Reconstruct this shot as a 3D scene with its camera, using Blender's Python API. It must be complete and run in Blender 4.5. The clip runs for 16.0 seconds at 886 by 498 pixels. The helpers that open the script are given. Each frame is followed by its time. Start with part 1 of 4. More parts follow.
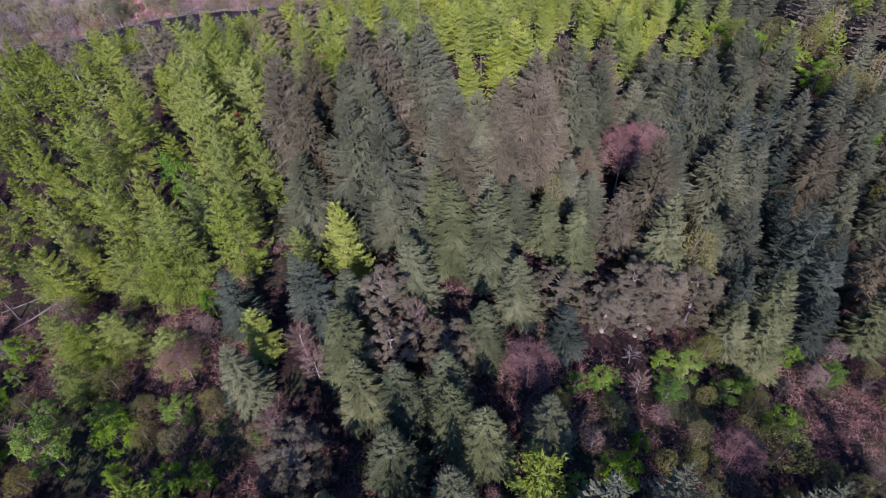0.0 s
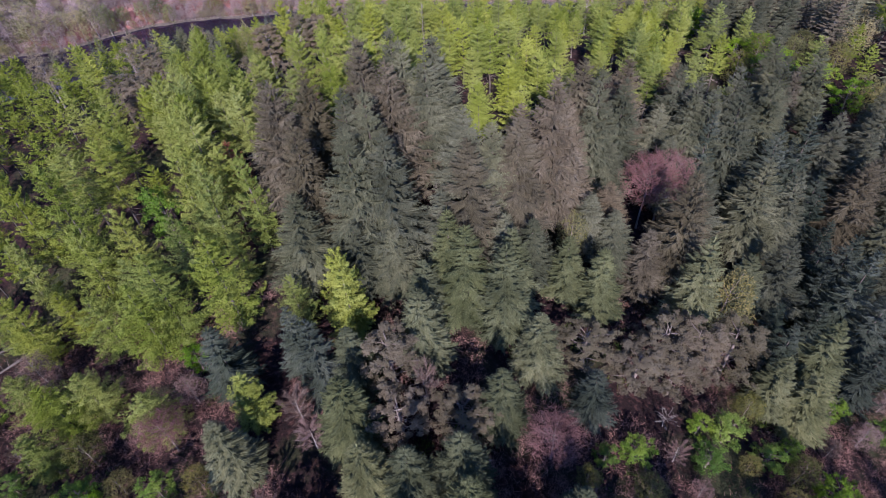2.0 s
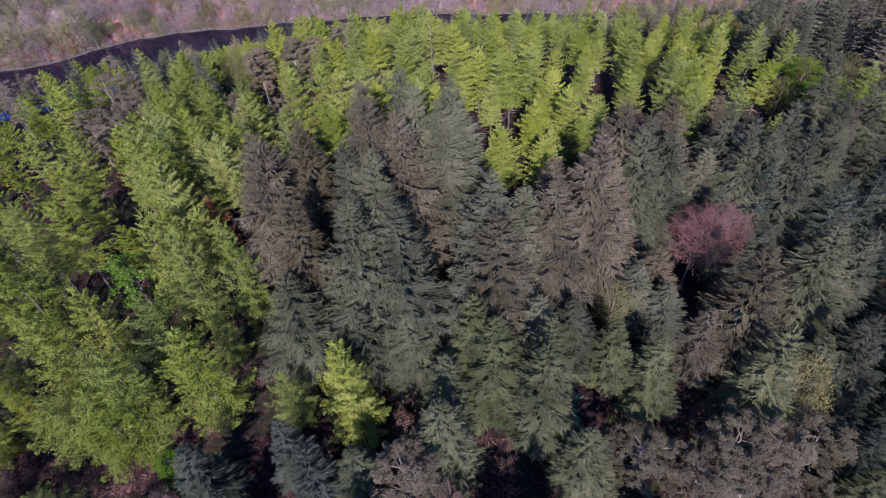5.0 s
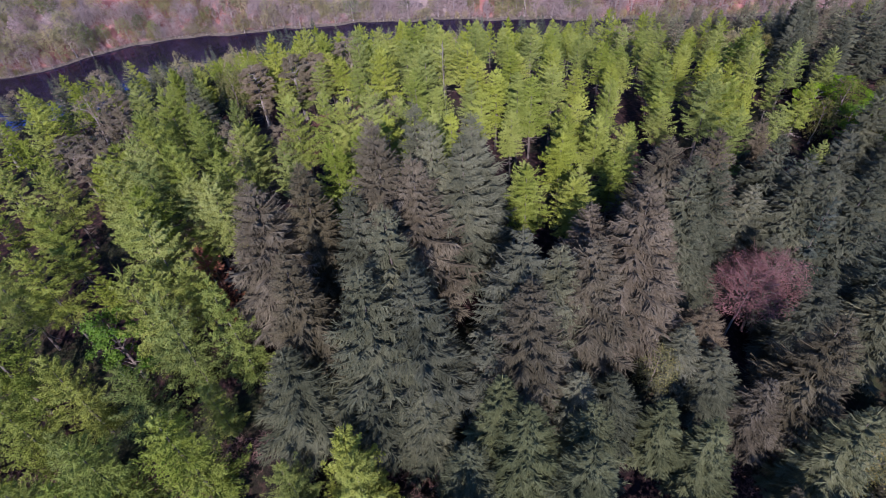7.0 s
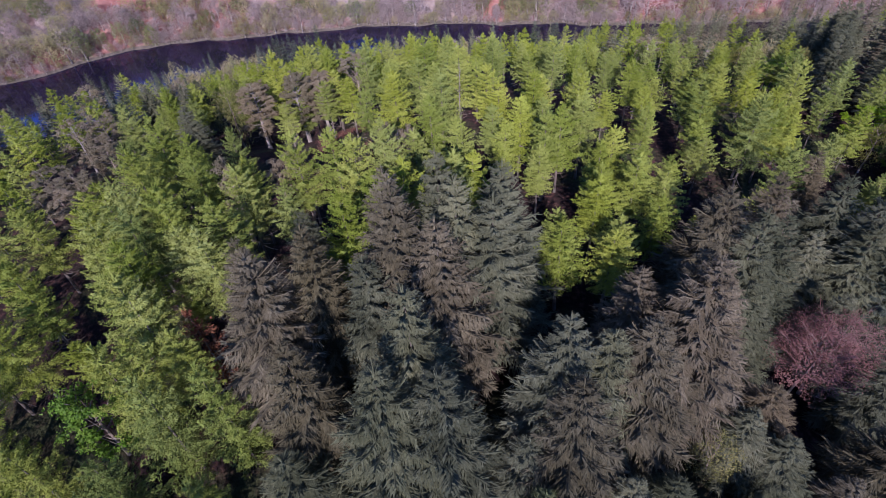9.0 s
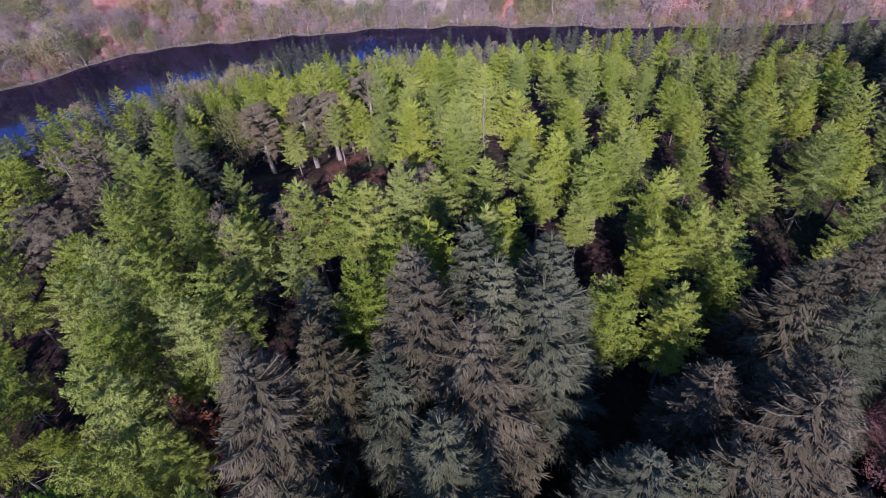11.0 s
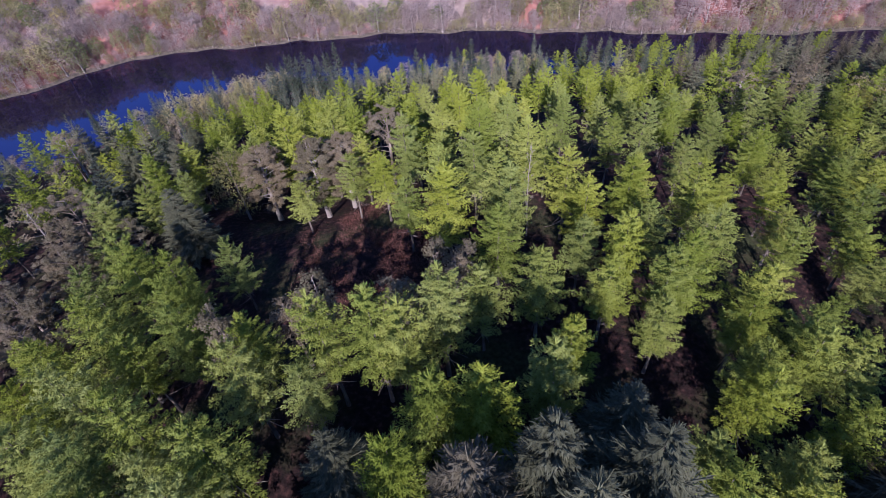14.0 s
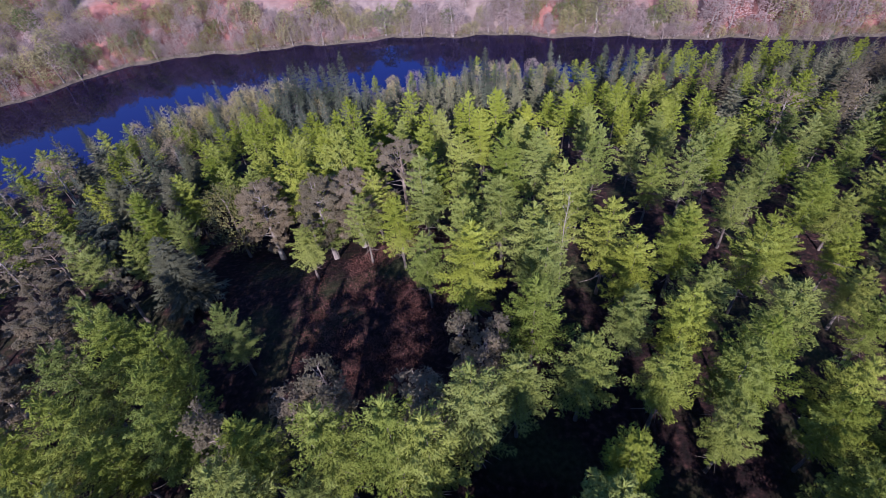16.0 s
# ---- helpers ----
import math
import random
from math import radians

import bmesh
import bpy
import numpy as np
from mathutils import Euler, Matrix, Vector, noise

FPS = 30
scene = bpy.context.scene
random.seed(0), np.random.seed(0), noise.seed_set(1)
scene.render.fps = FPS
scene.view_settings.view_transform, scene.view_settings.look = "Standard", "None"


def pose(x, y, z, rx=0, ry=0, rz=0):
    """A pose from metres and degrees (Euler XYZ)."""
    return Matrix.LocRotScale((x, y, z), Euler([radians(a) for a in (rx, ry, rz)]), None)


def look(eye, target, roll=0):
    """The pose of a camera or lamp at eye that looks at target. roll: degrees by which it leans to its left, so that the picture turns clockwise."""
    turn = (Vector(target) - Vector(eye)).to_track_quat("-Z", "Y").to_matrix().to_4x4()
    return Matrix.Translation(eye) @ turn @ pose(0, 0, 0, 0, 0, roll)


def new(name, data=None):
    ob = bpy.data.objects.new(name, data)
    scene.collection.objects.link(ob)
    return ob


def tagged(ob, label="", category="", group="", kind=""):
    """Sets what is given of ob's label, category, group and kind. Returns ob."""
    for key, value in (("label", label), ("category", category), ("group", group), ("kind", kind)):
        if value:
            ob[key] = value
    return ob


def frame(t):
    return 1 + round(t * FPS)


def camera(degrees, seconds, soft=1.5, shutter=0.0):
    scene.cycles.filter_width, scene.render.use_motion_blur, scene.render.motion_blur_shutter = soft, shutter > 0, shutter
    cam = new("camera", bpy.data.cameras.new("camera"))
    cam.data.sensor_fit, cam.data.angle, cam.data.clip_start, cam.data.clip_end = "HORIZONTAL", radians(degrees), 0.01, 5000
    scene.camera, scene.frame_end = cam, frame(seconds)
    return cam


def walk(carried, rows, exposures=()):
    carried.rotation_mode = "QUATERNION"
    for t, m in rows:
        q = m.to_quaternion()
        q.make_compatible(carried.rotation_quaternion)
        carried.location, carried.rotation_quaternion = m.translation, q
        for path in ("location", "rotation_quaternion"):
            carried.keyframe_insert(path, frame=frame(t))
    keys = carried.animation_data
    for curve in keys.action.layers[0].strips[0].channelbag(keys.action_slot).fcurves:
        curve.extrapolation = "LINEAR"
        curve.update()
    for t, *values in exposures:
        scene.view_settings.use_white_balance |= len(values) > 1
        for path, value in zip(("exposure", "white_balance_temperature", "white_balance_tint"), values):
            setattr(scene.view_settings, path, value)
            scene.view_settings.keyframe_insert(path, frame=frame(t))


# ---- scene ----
cam = camera(82.1, 16.0, soft=0.6)
# seconds, place in metres, turn in degrees
ROWS = [
    (0.0, 0.00, 0.00, 74.43, 47.70, 3.48, -3.16),
    (0.5, -0.28, 2.35, 74.40, 47.72, 3.50, -3.24),
    (1.0, -0.55, 4.70, 74.36, 47.74, 3.52, -3.32),
    (1.5, -0.82, 7.05, 74.33, 47.75, 3.54, -3.39),
    (2.0, -1.08, 9.40, 74.30, 47.77, 3.55, -3.47),
    (2.5, -1.34, 11.76, 74.28, 47.79, 3.56, -3.55),
    (3.0, -1.62, 14.12, 74.27, 47.80, 3.58, -3.62),
    (3.5, -1.92, 16.48, 74.26, 47.81, 3.59, -3.69),
    (4.0, -2.22, 18.84, 74.25, 47.82, 3.60, -3.76),
    (6.5, -4.05, 30.72, 74.21, 47.70, 3.61, -3.92),
    (7.0, -4.41, 33.21, 74.21, 47.65, 3.62, -3.88),
    (7.5, -4.77, 35.70, 74.21, 47.59, 3.63, -3.83),
    (8.0, -5.14, 38.20, 74.19, 47.52, 3.64, -3.77),
    (8.5, -5.51, 40.70, 74.17, 47.44, 3.66, -3.71),
    (9.0, -5.89, 43.21, 74.16, 47.35, 3.68, -3.63),
    (11.5, -8.09, 56.31, 74.33, 46.59, 3.96, -2.96),
    (12.0, -8.50, 58.93, 74.35, 46.44, 4.01, -2.81),
    (12.5, -8.91, 61.54, 74.37, 46.29, 4.07, -2.66),
    (13.0, -9.32, 64.14, 74.39, 46.14, 4.13, -2.51),
    (13.5, -9.73, 66.71, 74.41, 46.00, 4.19, -2.37),
    (14.0, -10.14, 69.25, 74.42, 45.85, 4.25, -2.24),
    (14.5, -10.55, 71.74, 74.42, 45.71, 4.31, -2.11),
    (15.0, -10.95, 74.21, 74.42, 45.58, 4.37, -2.00),
    (15.5, -11.33, 76.68, 74.43, 45.44, 4.43, -1.89),
    (16.0, -11.71, 79.14, 74.43, 45.31, 4.49, -1.79),
]
walk(cam, [(t, pose(x, y, z, rx, ry, rz)) for t, x, y, z, rx, ry, rz in ROWS], exposures=[(0.0, 0.58, 5690, 29), (6.0, 0.47, 5690, 29), (9.5, 0.47, 5690, 29), (16.0, 0.52, 5690, 29)])

# ---- sky and sun ----
SUN_UP, SUN_TURN = 29.0, 5.0      # the sun stands behind the camera
world = bpy.data.worlds.new("sky")
scene.world = world
world.use_nodes = True
wn = world.node_tree.nodes
sky = wn.new("ShaderNodeTexSky")
sky.sky_type, sky.sun_disc = "NISHITA", False
sky.sun_elevation, sky.sun_rotation = radians(SUN_UP), radians(180 + SUN_TURN)
sky.air_density, sky.dust_density, sky.ozone_density = 1.0, 0.0, 8.0
sky.altitude = 1500
world.node_tree.links.new(sky.outputs[0], wn["Background"].inputs[0])
wn["Background"].inputs[1].default_value = 0.15
sun = new("sun", bpy.data.lights.new("sun", "SUN"))
sun.data.energy, sun.data.angle, sun.data.color = 5.0, radians(0.6), (1.0, 0.93, 0.82)
toward = Vector((math.sin(radians(SUN_TURN)) * math.cos(radians(SUN_UP)), math.cos(radians(SUN_TURN)) * math.cos(radians(SUN_UP)), -math.sin(radians(SUN_UP))))
sun.matrix_basis = look((0, 0, 300), Vector((0, 0, 300)) + toward)

# ---- materials ----
def surface(name, colours, rough=0.8, scale=3.0, fine=25.0, bump=0.3, vary=0.0, thin=0.0, gloss=0.2, island=0.0):
    """A matt natural surface: a ramp of colours over noise at two scales, bump, and a change of tone from thing to thing."""
    m = bpy.data.materials.new(name)
    m.use_nodes = True
    n, l = m.node_tree.nodes, m.node_tree.links
    b = n["Principled BSDF"]
    b.inputs["Roughness"].default_value = rough
    b.inputs["Specular IOR Level"].default_value = gloss
    b.inputs["Diffuse Roughness"].default_value = 1.0
    pos = n.new("ShaderNodeNewGeometry")
    big, small = n.new("ShaderNodeTexNoise"), n.new("ShaderNodeTexNoise")
    for k, s, d in ((big, 1.0 / scale, 3.0), (small, fine, 3.0)):
        k.inputs["Scale"].default_value, k.inputs["Detail"].default_value = s, d
        l.new(pos.outputs["Position"], k.inputs["Vector"])
    mix = n.new("ShaderNodeMath")
    mix.operation = "MULTIPLY_ADD"
    mix.inputs[1].default_value = 0.6
    l.new(small.outputs[0], mix.inputs[0])
    l.new(big.outputs[0], mix.inputs[2])
    ramp = n.new("ShaderNodeValToRGB")
    e = ramp.color_ramp.elements
    span = [0.50 + 0.55 * i / max(1, len(colours) - 1) for i in range(len(colours))]
    for i, c in enumerate(colours):
        k = e[i] if i < 2 else e.new(span[i])
        k.position, k.color = span[i], (*c, 1)
    l.new(mix.outputs[0], ramp.inputs[0])
    out = ramp.outputs[0]
    if vary or island:
        ran = n.new("ShaderNodeObjectInfo")
        for source, amount, slot in ((ran.outputs["Random"], vary, "Value"), (pos.outputs["Random Per Island"], island, "Value")):
            if not amount:
                continue
            hsv = n.new("ShaderNodeHueSaturation")
            r = n.new("ShaderNodeMapRange")
            r.inputs["To Min"].default_value, r.inputs["To Max"].default_value = 1 - amount, 1 + amount
            l.new(source, r.inputs["Value"])
            l.new(r.outputs[0], hsv.inputs[slot])
            if amount == vary:
                h = n.new("ShaderNodeMapRange")
                h.inputs["To Min"].default_value, h.inputs["To Max"].default_value = 0.5 + 0.06 * vary, 0.5 - 0.06 * vary
                l.new(source, h.inputs["Value"])
                l.new(h.outputs[0], hsv.inputs["Hue"])
                again, sat = n.new("ShaderNodeMath"), n.new("ShaderNodeMapRange")
                again.operation, again.inputs[1].default_value = "PINGPONG", 0.13
                sat.inputs["From Max"].default_value = 0.13
                sat.inputs["To Min"].default_value, sat.inputs["To Max"].default_value = 1 - 0.4 * vary, 1 + 0.45 * vary
                l.new(source, again.inputs[0])
                l.new(again.outputs[0], sat.inputs["Value"])
                l.new(sat.outputs[0], hsv.inputs["Saturation"])
            l.new(out, hsv.inputs["Color"])
            out = hsv.outputs[0]
    l.new(out, b.inputs["Base Color"])
    if bump:
        bp = n.new("ShaderNodeBump")
        bp.inputs["Strength"].default_value, bp.inputs["Distance"].default_value = bump, 0.05
        l.new(small.outputs[0], bp.inputs["Height"])
        l.new(bp.outputs[0], b.inputs["Normal"])
    if thin:
        tr, mx = n.new("ShaderNodeBsdfTranslucent"), n.new("ShaderNodeMixShader")
        mx.inputs[0].default_value = thin
        l.new(out, tr.inputs["Color"])
        l.new(b.outputs[0], mx.inputs[1])
        l.new(tr.outputs[0], mx.inputs[2])
        l.new(mx.outputs[0], n["Material Output"].inputs["Surface"])
    return m


M_LARCH = surface("larch needles", [(0.140, 0.171, 0.031), (0.214, 0.252, 0.052), (0.292, 0.332, 0.086)], 0.85, 4, 2.2, 0, 0.2, 0.22, 0.03, 0.06)
M_SPRUCE = surface("spruce needles", [(0.049, 0.053, 0.033), (0.100, 0.105, 0.066), (0.168, 0.169, 0.108)], 0.8, 4, 4.0, 0.2, 0.28, 0.15, 0.06, 0.18)
M_GREENSPRUCE = surface("green spruce needles", [(0.060, 0.068, 0.034), (0.120, 0.130, 0.066), (0.195, 0.205, 0.108)], 0.8, 4, 4.0, 0.2, 0.28, 0.15, 0.06, 0.18)
M_BROWN = surface("brown spruce needles", [(0.058, 0.049, 0.031), (0.110, 0.093, 0.060), (0.177, 0.151, 0.101)], 0.8, 4, 4.0, 0.2, 0.25, 0.15, 0.06, 0.18)
M_BLUE = surface("blue spruce needles", [(0.030, 0.040, 0.028), (0.060, 0.074, 0.053), (0.105, 0.120, 0.092)], 0.8, 4, 13.0, 0.3, 0.25, 0.15, 0.06, 0.3)
M_PINE = surface("pine needles", [(0.15, 0.127, 0.083), (0.225, 0.192, 0.130), (0.31, 0.268, 0.188)], 0.85, 3, 9.0, 0, 0.2, 0.5, 0.05, 0.08)
M_LEAF = surface("young leaves", [(0.07, 0.14, 0.012), (0.15, 0.26, 0.022), (0.25, 0.35, 0.04)], 0.6, 3, 7.0, 0.3, 0.25, 0.4, 0.25, 0.3)
M_OLIVE = surface("opening leaves", [(0.09, 0.09, 0.025), (0.17, 0.165, 0.05), (0.25, 0.235, 0.08)], 0.7, 3, 7.0, 0.3, 0.30, 0.35, 0.2, 0.3)
# Far foliage is paler than near: distance haze is lifted into its base colours.
M_HAZEOLIVE = surface("haze-pale olive spring leaves", [(0.22, 0.200, 0.095), (0.33, 0.30, 0.145), (0.43, 0.395, 0.20)], 0.8, 3, 5.0, 0, 0.35, 0.5, 0.05, 0.08)
M_HAZEGREEN = surface("haze-pale green spring leaves", [(0.135, 0.150, 0.058), (0.215, 0.24, 0.098), (0.30, 0.33, 0.15)], 0.8, 3, 5.0, 0, 0.35, 0.5, 0.05, 0.08)
M_TWIG = surface("bare twigs", [(0.14, 0.095, 0.078), (0.225, 0.155, 0.13), (0.31, 0.225, 0.195)], 0.85, 3, 7.0, 0, 0.25, 0.3, 0.05, 0.12)
# Far twigs, also lightened in colour for haze and softened crown shadow.
M_HAZETWIG = surface("haze-pale lilac birch twigs", [(0.36, 0.278, 0.262), (0.45, 0.355, 0.336), (0.54, 0.44, 0.42)], 0.85, 3, 2.0, 0, 0.25, 0.5, 0.03, 0.03)
M_RUST = surface("rusty dead needles", [(0.10, 0.038, 0.022), (0.20, 0.078, 0.042), (0.30, 0.135, 0.075)], 0.9, 2, 5.0, 0, 0.1, 0.1, 0.05, 0.15)
M_PINK = surface("reddish twigs", [(0.15, 0.072, 0.068), (0.24, 0.12, 0.112), (0.33, 0.18, 0.17)], 0.85, 3, 9.0, 0, 0.15, 0.3, 0.05, 0.1)
M_BRUSH = surface("reddish brush", [(0.23, 0.128, 0.104), (0.36, 0.208, 0.172), (0.48, 0.30, 0.255)], 0.85, 3, 7.0, 0, 0, 0.2, 0.05, 0.25)
M_BARK = surface("grey-brown bark", [(0.10, 0.075, 0.06), (0.19, 0.15, 0.13), (0.30, 0.25, 0.22)], 0.9, 2, 9.0, 0.6)
M_DARKBARK = surface("dark conifer bark", [(0.05, 0.042, 0.038), (0.11, 0.09, 0.08), (0.19, 0.16, 0.14)], 0.9, 2, 9.0, 0.6)
M_PALE = surface("pale bark", [(0.14, 0.118, 0.105), (0.26, 0.225, 0.205), (0.38, 0.335, 0.31)], 0.85, 2, 9.0, 0.6)
M_BRACKEN = surface("dead bracken", [(0.075, 0.036, 0.030), (0.155, 0.070, 0.056), (0.23, 0.118, 0.096)], 0.9, 2, 3.0, 0, 0, 0.1, 0.1, 0.35)


def ground_material():
    """Leaf litter darkened for woodland shade, dead bracken and moss in patches; pale grass along the water; red
    bracken slopes beyond it.
    """
    m = bpy.data.materials.new("forest ground")
    m.use_nodes = True
    n, l = m.node_tree.nodes, m.node_tree.links
    b = n["Principled BSDF"]
    b.inputs["Roughness"].default_value, b.inputs["Specular IOR Level"].default_value = 0.95, 0.1
    b.inputs["Diffuse Roughness"].default_value = 1.0
    pos = n.new("ShaderNodeNewGeometry")

    def grain(scale, detail=5.0):
        k = n.new("ShaderNodeTexNoise")
        k.inputs["Scale"].default_value, k.inputs["Detail"].default_value = scale, detail
        l.new(pos.outputs["Position"], k.inputs["Vector"])
        return k.outputs[0]

    def ramp(source, stops):
        k = n.new("ShaderNodeValToRGB")
        e = k.color_ramp.elements
        for i, (p, c) in enumerate(stops):
            s = e[i] if i < 2 else e.new(p)
            s.position, s.color = p, (*c, 1)
        l.new(source, k.inputs[0])
        return k.outputs[0]

    def blend(f, a, c):
        k = n.new("ShaderNodeMix")
        k.data_type = "RGBA"
        l.new(f, k.inputs[0])
        l.new(a, k.inputs[6])
        l.new(c, k.inputs[7])
        return k.outputs[2]

    # Near-black ramp: the shade between the trunks is put into the litter colour.
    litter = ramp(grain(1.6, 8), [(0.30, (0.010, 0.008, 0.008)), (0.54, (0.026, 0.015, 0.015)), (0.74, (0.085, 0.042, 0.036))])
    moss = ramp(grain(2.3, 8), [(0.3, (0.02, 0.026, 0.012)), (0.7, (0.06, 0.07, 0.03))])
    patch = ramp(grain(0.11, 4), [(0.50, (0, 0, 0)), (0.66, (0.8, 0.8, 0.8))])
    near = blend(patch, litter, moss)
    red = ramp(grain(0.35, 8), [(0.30, (0.17, 0.076, 0.066)), (0.52, (0.27, 0.122, 0.108)), (0.72, (0.35, 0.185, 0.162))])
    dry = ramp(grain(0.5, 8), [(0.3, (0.18, 0.135, 0.125)), (0.7, (0.29, 0.23, 0.215))])
    tussock = ramp(grain(0.035, 5), [(0.44, (0, 0, 0)), (0.58, (1, 1, 1))])
    far = blend(tussock, red, dry)
    axes = n.new("ShaderNodeSeparateXYZ")
    l.new(pos.outputs["Position"], axes.inputs[0])
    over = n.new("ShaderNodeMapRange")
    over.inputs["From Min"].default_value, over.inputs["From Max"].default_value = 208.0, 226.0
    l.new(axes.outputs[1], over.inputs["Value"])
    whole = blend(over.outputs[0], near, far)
    edge = n.new("ShaderNodeMapRange")
    edge.inputs["From Min"].default_value, edge.inputs["From Max"].default_value = 1.5, 0.6
    l.new(axes.outputs[2], edge.inputs["Value"])
    sand = ramp(grain(0.9, 6), [(0.3, (0.07, 0.059, 0.049)), (0.7, (0.135, 0.113, 0.093))])
    whole = blend(edge.outputs[0], whole, sand)
    l.new(whole, b.inputs["Base Color"])
    bp = n.new("ShaderNodeBump")
    bp.inputs["Strength"].default_value, bp.inputs["Distance"].default_value = 0.8, 0.25
    l.new(grain(2.5, 8), bp.inputs["Height"])
    l.new(bp.outputs[0], b.inputs["Normal"])
    return m


def water_material():
    """Dark peaty river water, almost still; the sky's reflected blue is tinted in."""
    m = bpy.data.materials.new("river water")
    m.use_nodes = True
    n, l = m.node_tree.nodes, m.node_tree.links
    b = n["Principled BSDF"]
    b.inputs["Base Color"].default_value = (0.006, 0.004, 0.016, 1)
    # High IOR and blue specular tint put sky-reflection blue into the material.
    b.inputs["Roughness"].default_value, b.inputs["IOR"].default_value = 0.01, 2.1
    b.inputs["Specular Tint"].default_value = (0.13, 0.13, 1.0, 1)
    pos, k, bp = n.new("ShaderNodeNewGeometry"), n.new("ShaderNodeTexNoise"), n.new("ShaderNodeBump")
    k.inputs["Scale"].default_value, k.inputs["Detail"].default_value = 0.9, 4
    l.new(pos.outputs["Position"], k.inputs["Vector"])
    bp.inputs["Strength"].default_value, bp.inputs["Distance"].default_value = 0.03, 0.1
    l.new(k.outputs[0], bp.inputs["Height"])
    l.new(bp.outputs[0], b.inputs["Normal"])
    return m


# ---- ground ----
def ease(a, b, v):
    s = min(1.0, max(0.0, (v - a) / (b - a)))
    return s * s * (3 - 2 * s)


def bell(x, y, cx, cy, rx, ry):
    return math.exp(-((x - cx) / rx) ** 2 - ((y - cy) / ry) ** 2)


def far_shore(x):
    """The far bank's line: y for each x."""
    return (266 - 34 * ease(-40, 140, x) - 28 * ease(-115, -170, x) - 0.5 * max(0.0, -170 - x) - 0.12 * max(0.0, x - 140)
            + 1.0 * math.sin(x * 0.17) + 0.7 * math.sin(x * 0.39 + 1))


def near_shore(x):
    return far_shore(x) - 46 + 13 * ease(-45, 10, x) + 13 * ease(20, 80, x) - 8 * ease(-75, -100, x) - 46 * ease(-98, -135, x)


def height(x, y):
    """The ground's height over the river's water at z = 0."""
    ns, fs = near_shore(x), far_shore(x)
    if y > ns:
        if y < fs:
            return -2.5 * math.sin(math.pi * (y - ns) / max(1.0, fs - ns)) - 0.2
        rise = y - fs
        return (1.0 * ease(0, 2.5, rise) + (0.5 * min(rise, 28) + 0.1 * max(0.0, rise - 28)) * ease(-4, 10, rise) + 30 * ease(120, 600, rise)
                + 1.2 * noise.noise(Vector((x * 0.035, y * 0.035, 3))) * ease(5, 40, rise))
    hill = 29.5 * ease(ns, 112, y) ** 0.9
    hill -= 11.5 * ease(100, 36, y) + 8 * ease(40, -20, y)
    hill -= 14 * ease(5, 60, x) * (0.35 + 0.65 * ease(125, 70, y)) * ease(ns - 20, 110, y) * ease(-60, 30, y)
    hill -= 3.5 * ease(-15, -60, x) * ease(ns - 20, 120, y)
    hill -= 4.5 * bell(x, y, -34, 140, 15, 12)
    return max(0.6, 0.8 * ease(0, 2.5, ns - y) + hill) * ease(-1.5, 2.0, ns - y) + 0.9 * noise.noise(Vector((x * 0.055, y * 0.055, 0))) * ease(3, 25, ns - y)


M_GROUND, M_WATER = ground_material(), water_material()


def grid(name, xs, ys, z, material):
    verts = [(x, y, z(x, y)) for y in ys for x in xs]
    w = len(xs)
    faces = [(j * w + i, j * w + i + 1, j * w + w + i + 1, j * w + w + i) for j in range(len(ys) - 1) for i in range(w - 1)]
    me = bpy.data.meshes.new(name)
    me.from_pydata(verts, [], faces)
    me.polygons.foreach_set("use_smooth", [True] * len(faces))
    me.materials.append(material)
    return new(name, me)


def steps(fine0, fine1, step, reach):
    inner = [fine0 + step * i for i in range(int((fine1 - fine0) / step) + 1)]
    outer, d, v = [], step * 1.5, 0.0
    while v < reach:
        v += d
        d *= 1.45
        outer.append(v)
    return [fine0 - v for v in reversed(outer)] + inner + [inner[-1] + v for v in outer]


tagged(grid("ground", steps(-240, 240, 3.0, 1800), steps(-20, 400, 2.5, 1800), height, M_GROUND), "brown forest floor of leaf litter and dead bracken, darkened for tree shade", "ground", kind="structure")
tagged(grid("water", [-1800, -600, -300, 0, 300, 600, 1800], [60, 140, 200, 260, 300], lambda x, y: 0.0, M_WATER), "dark still river water mirroring the far bank", "river", kind="structure")


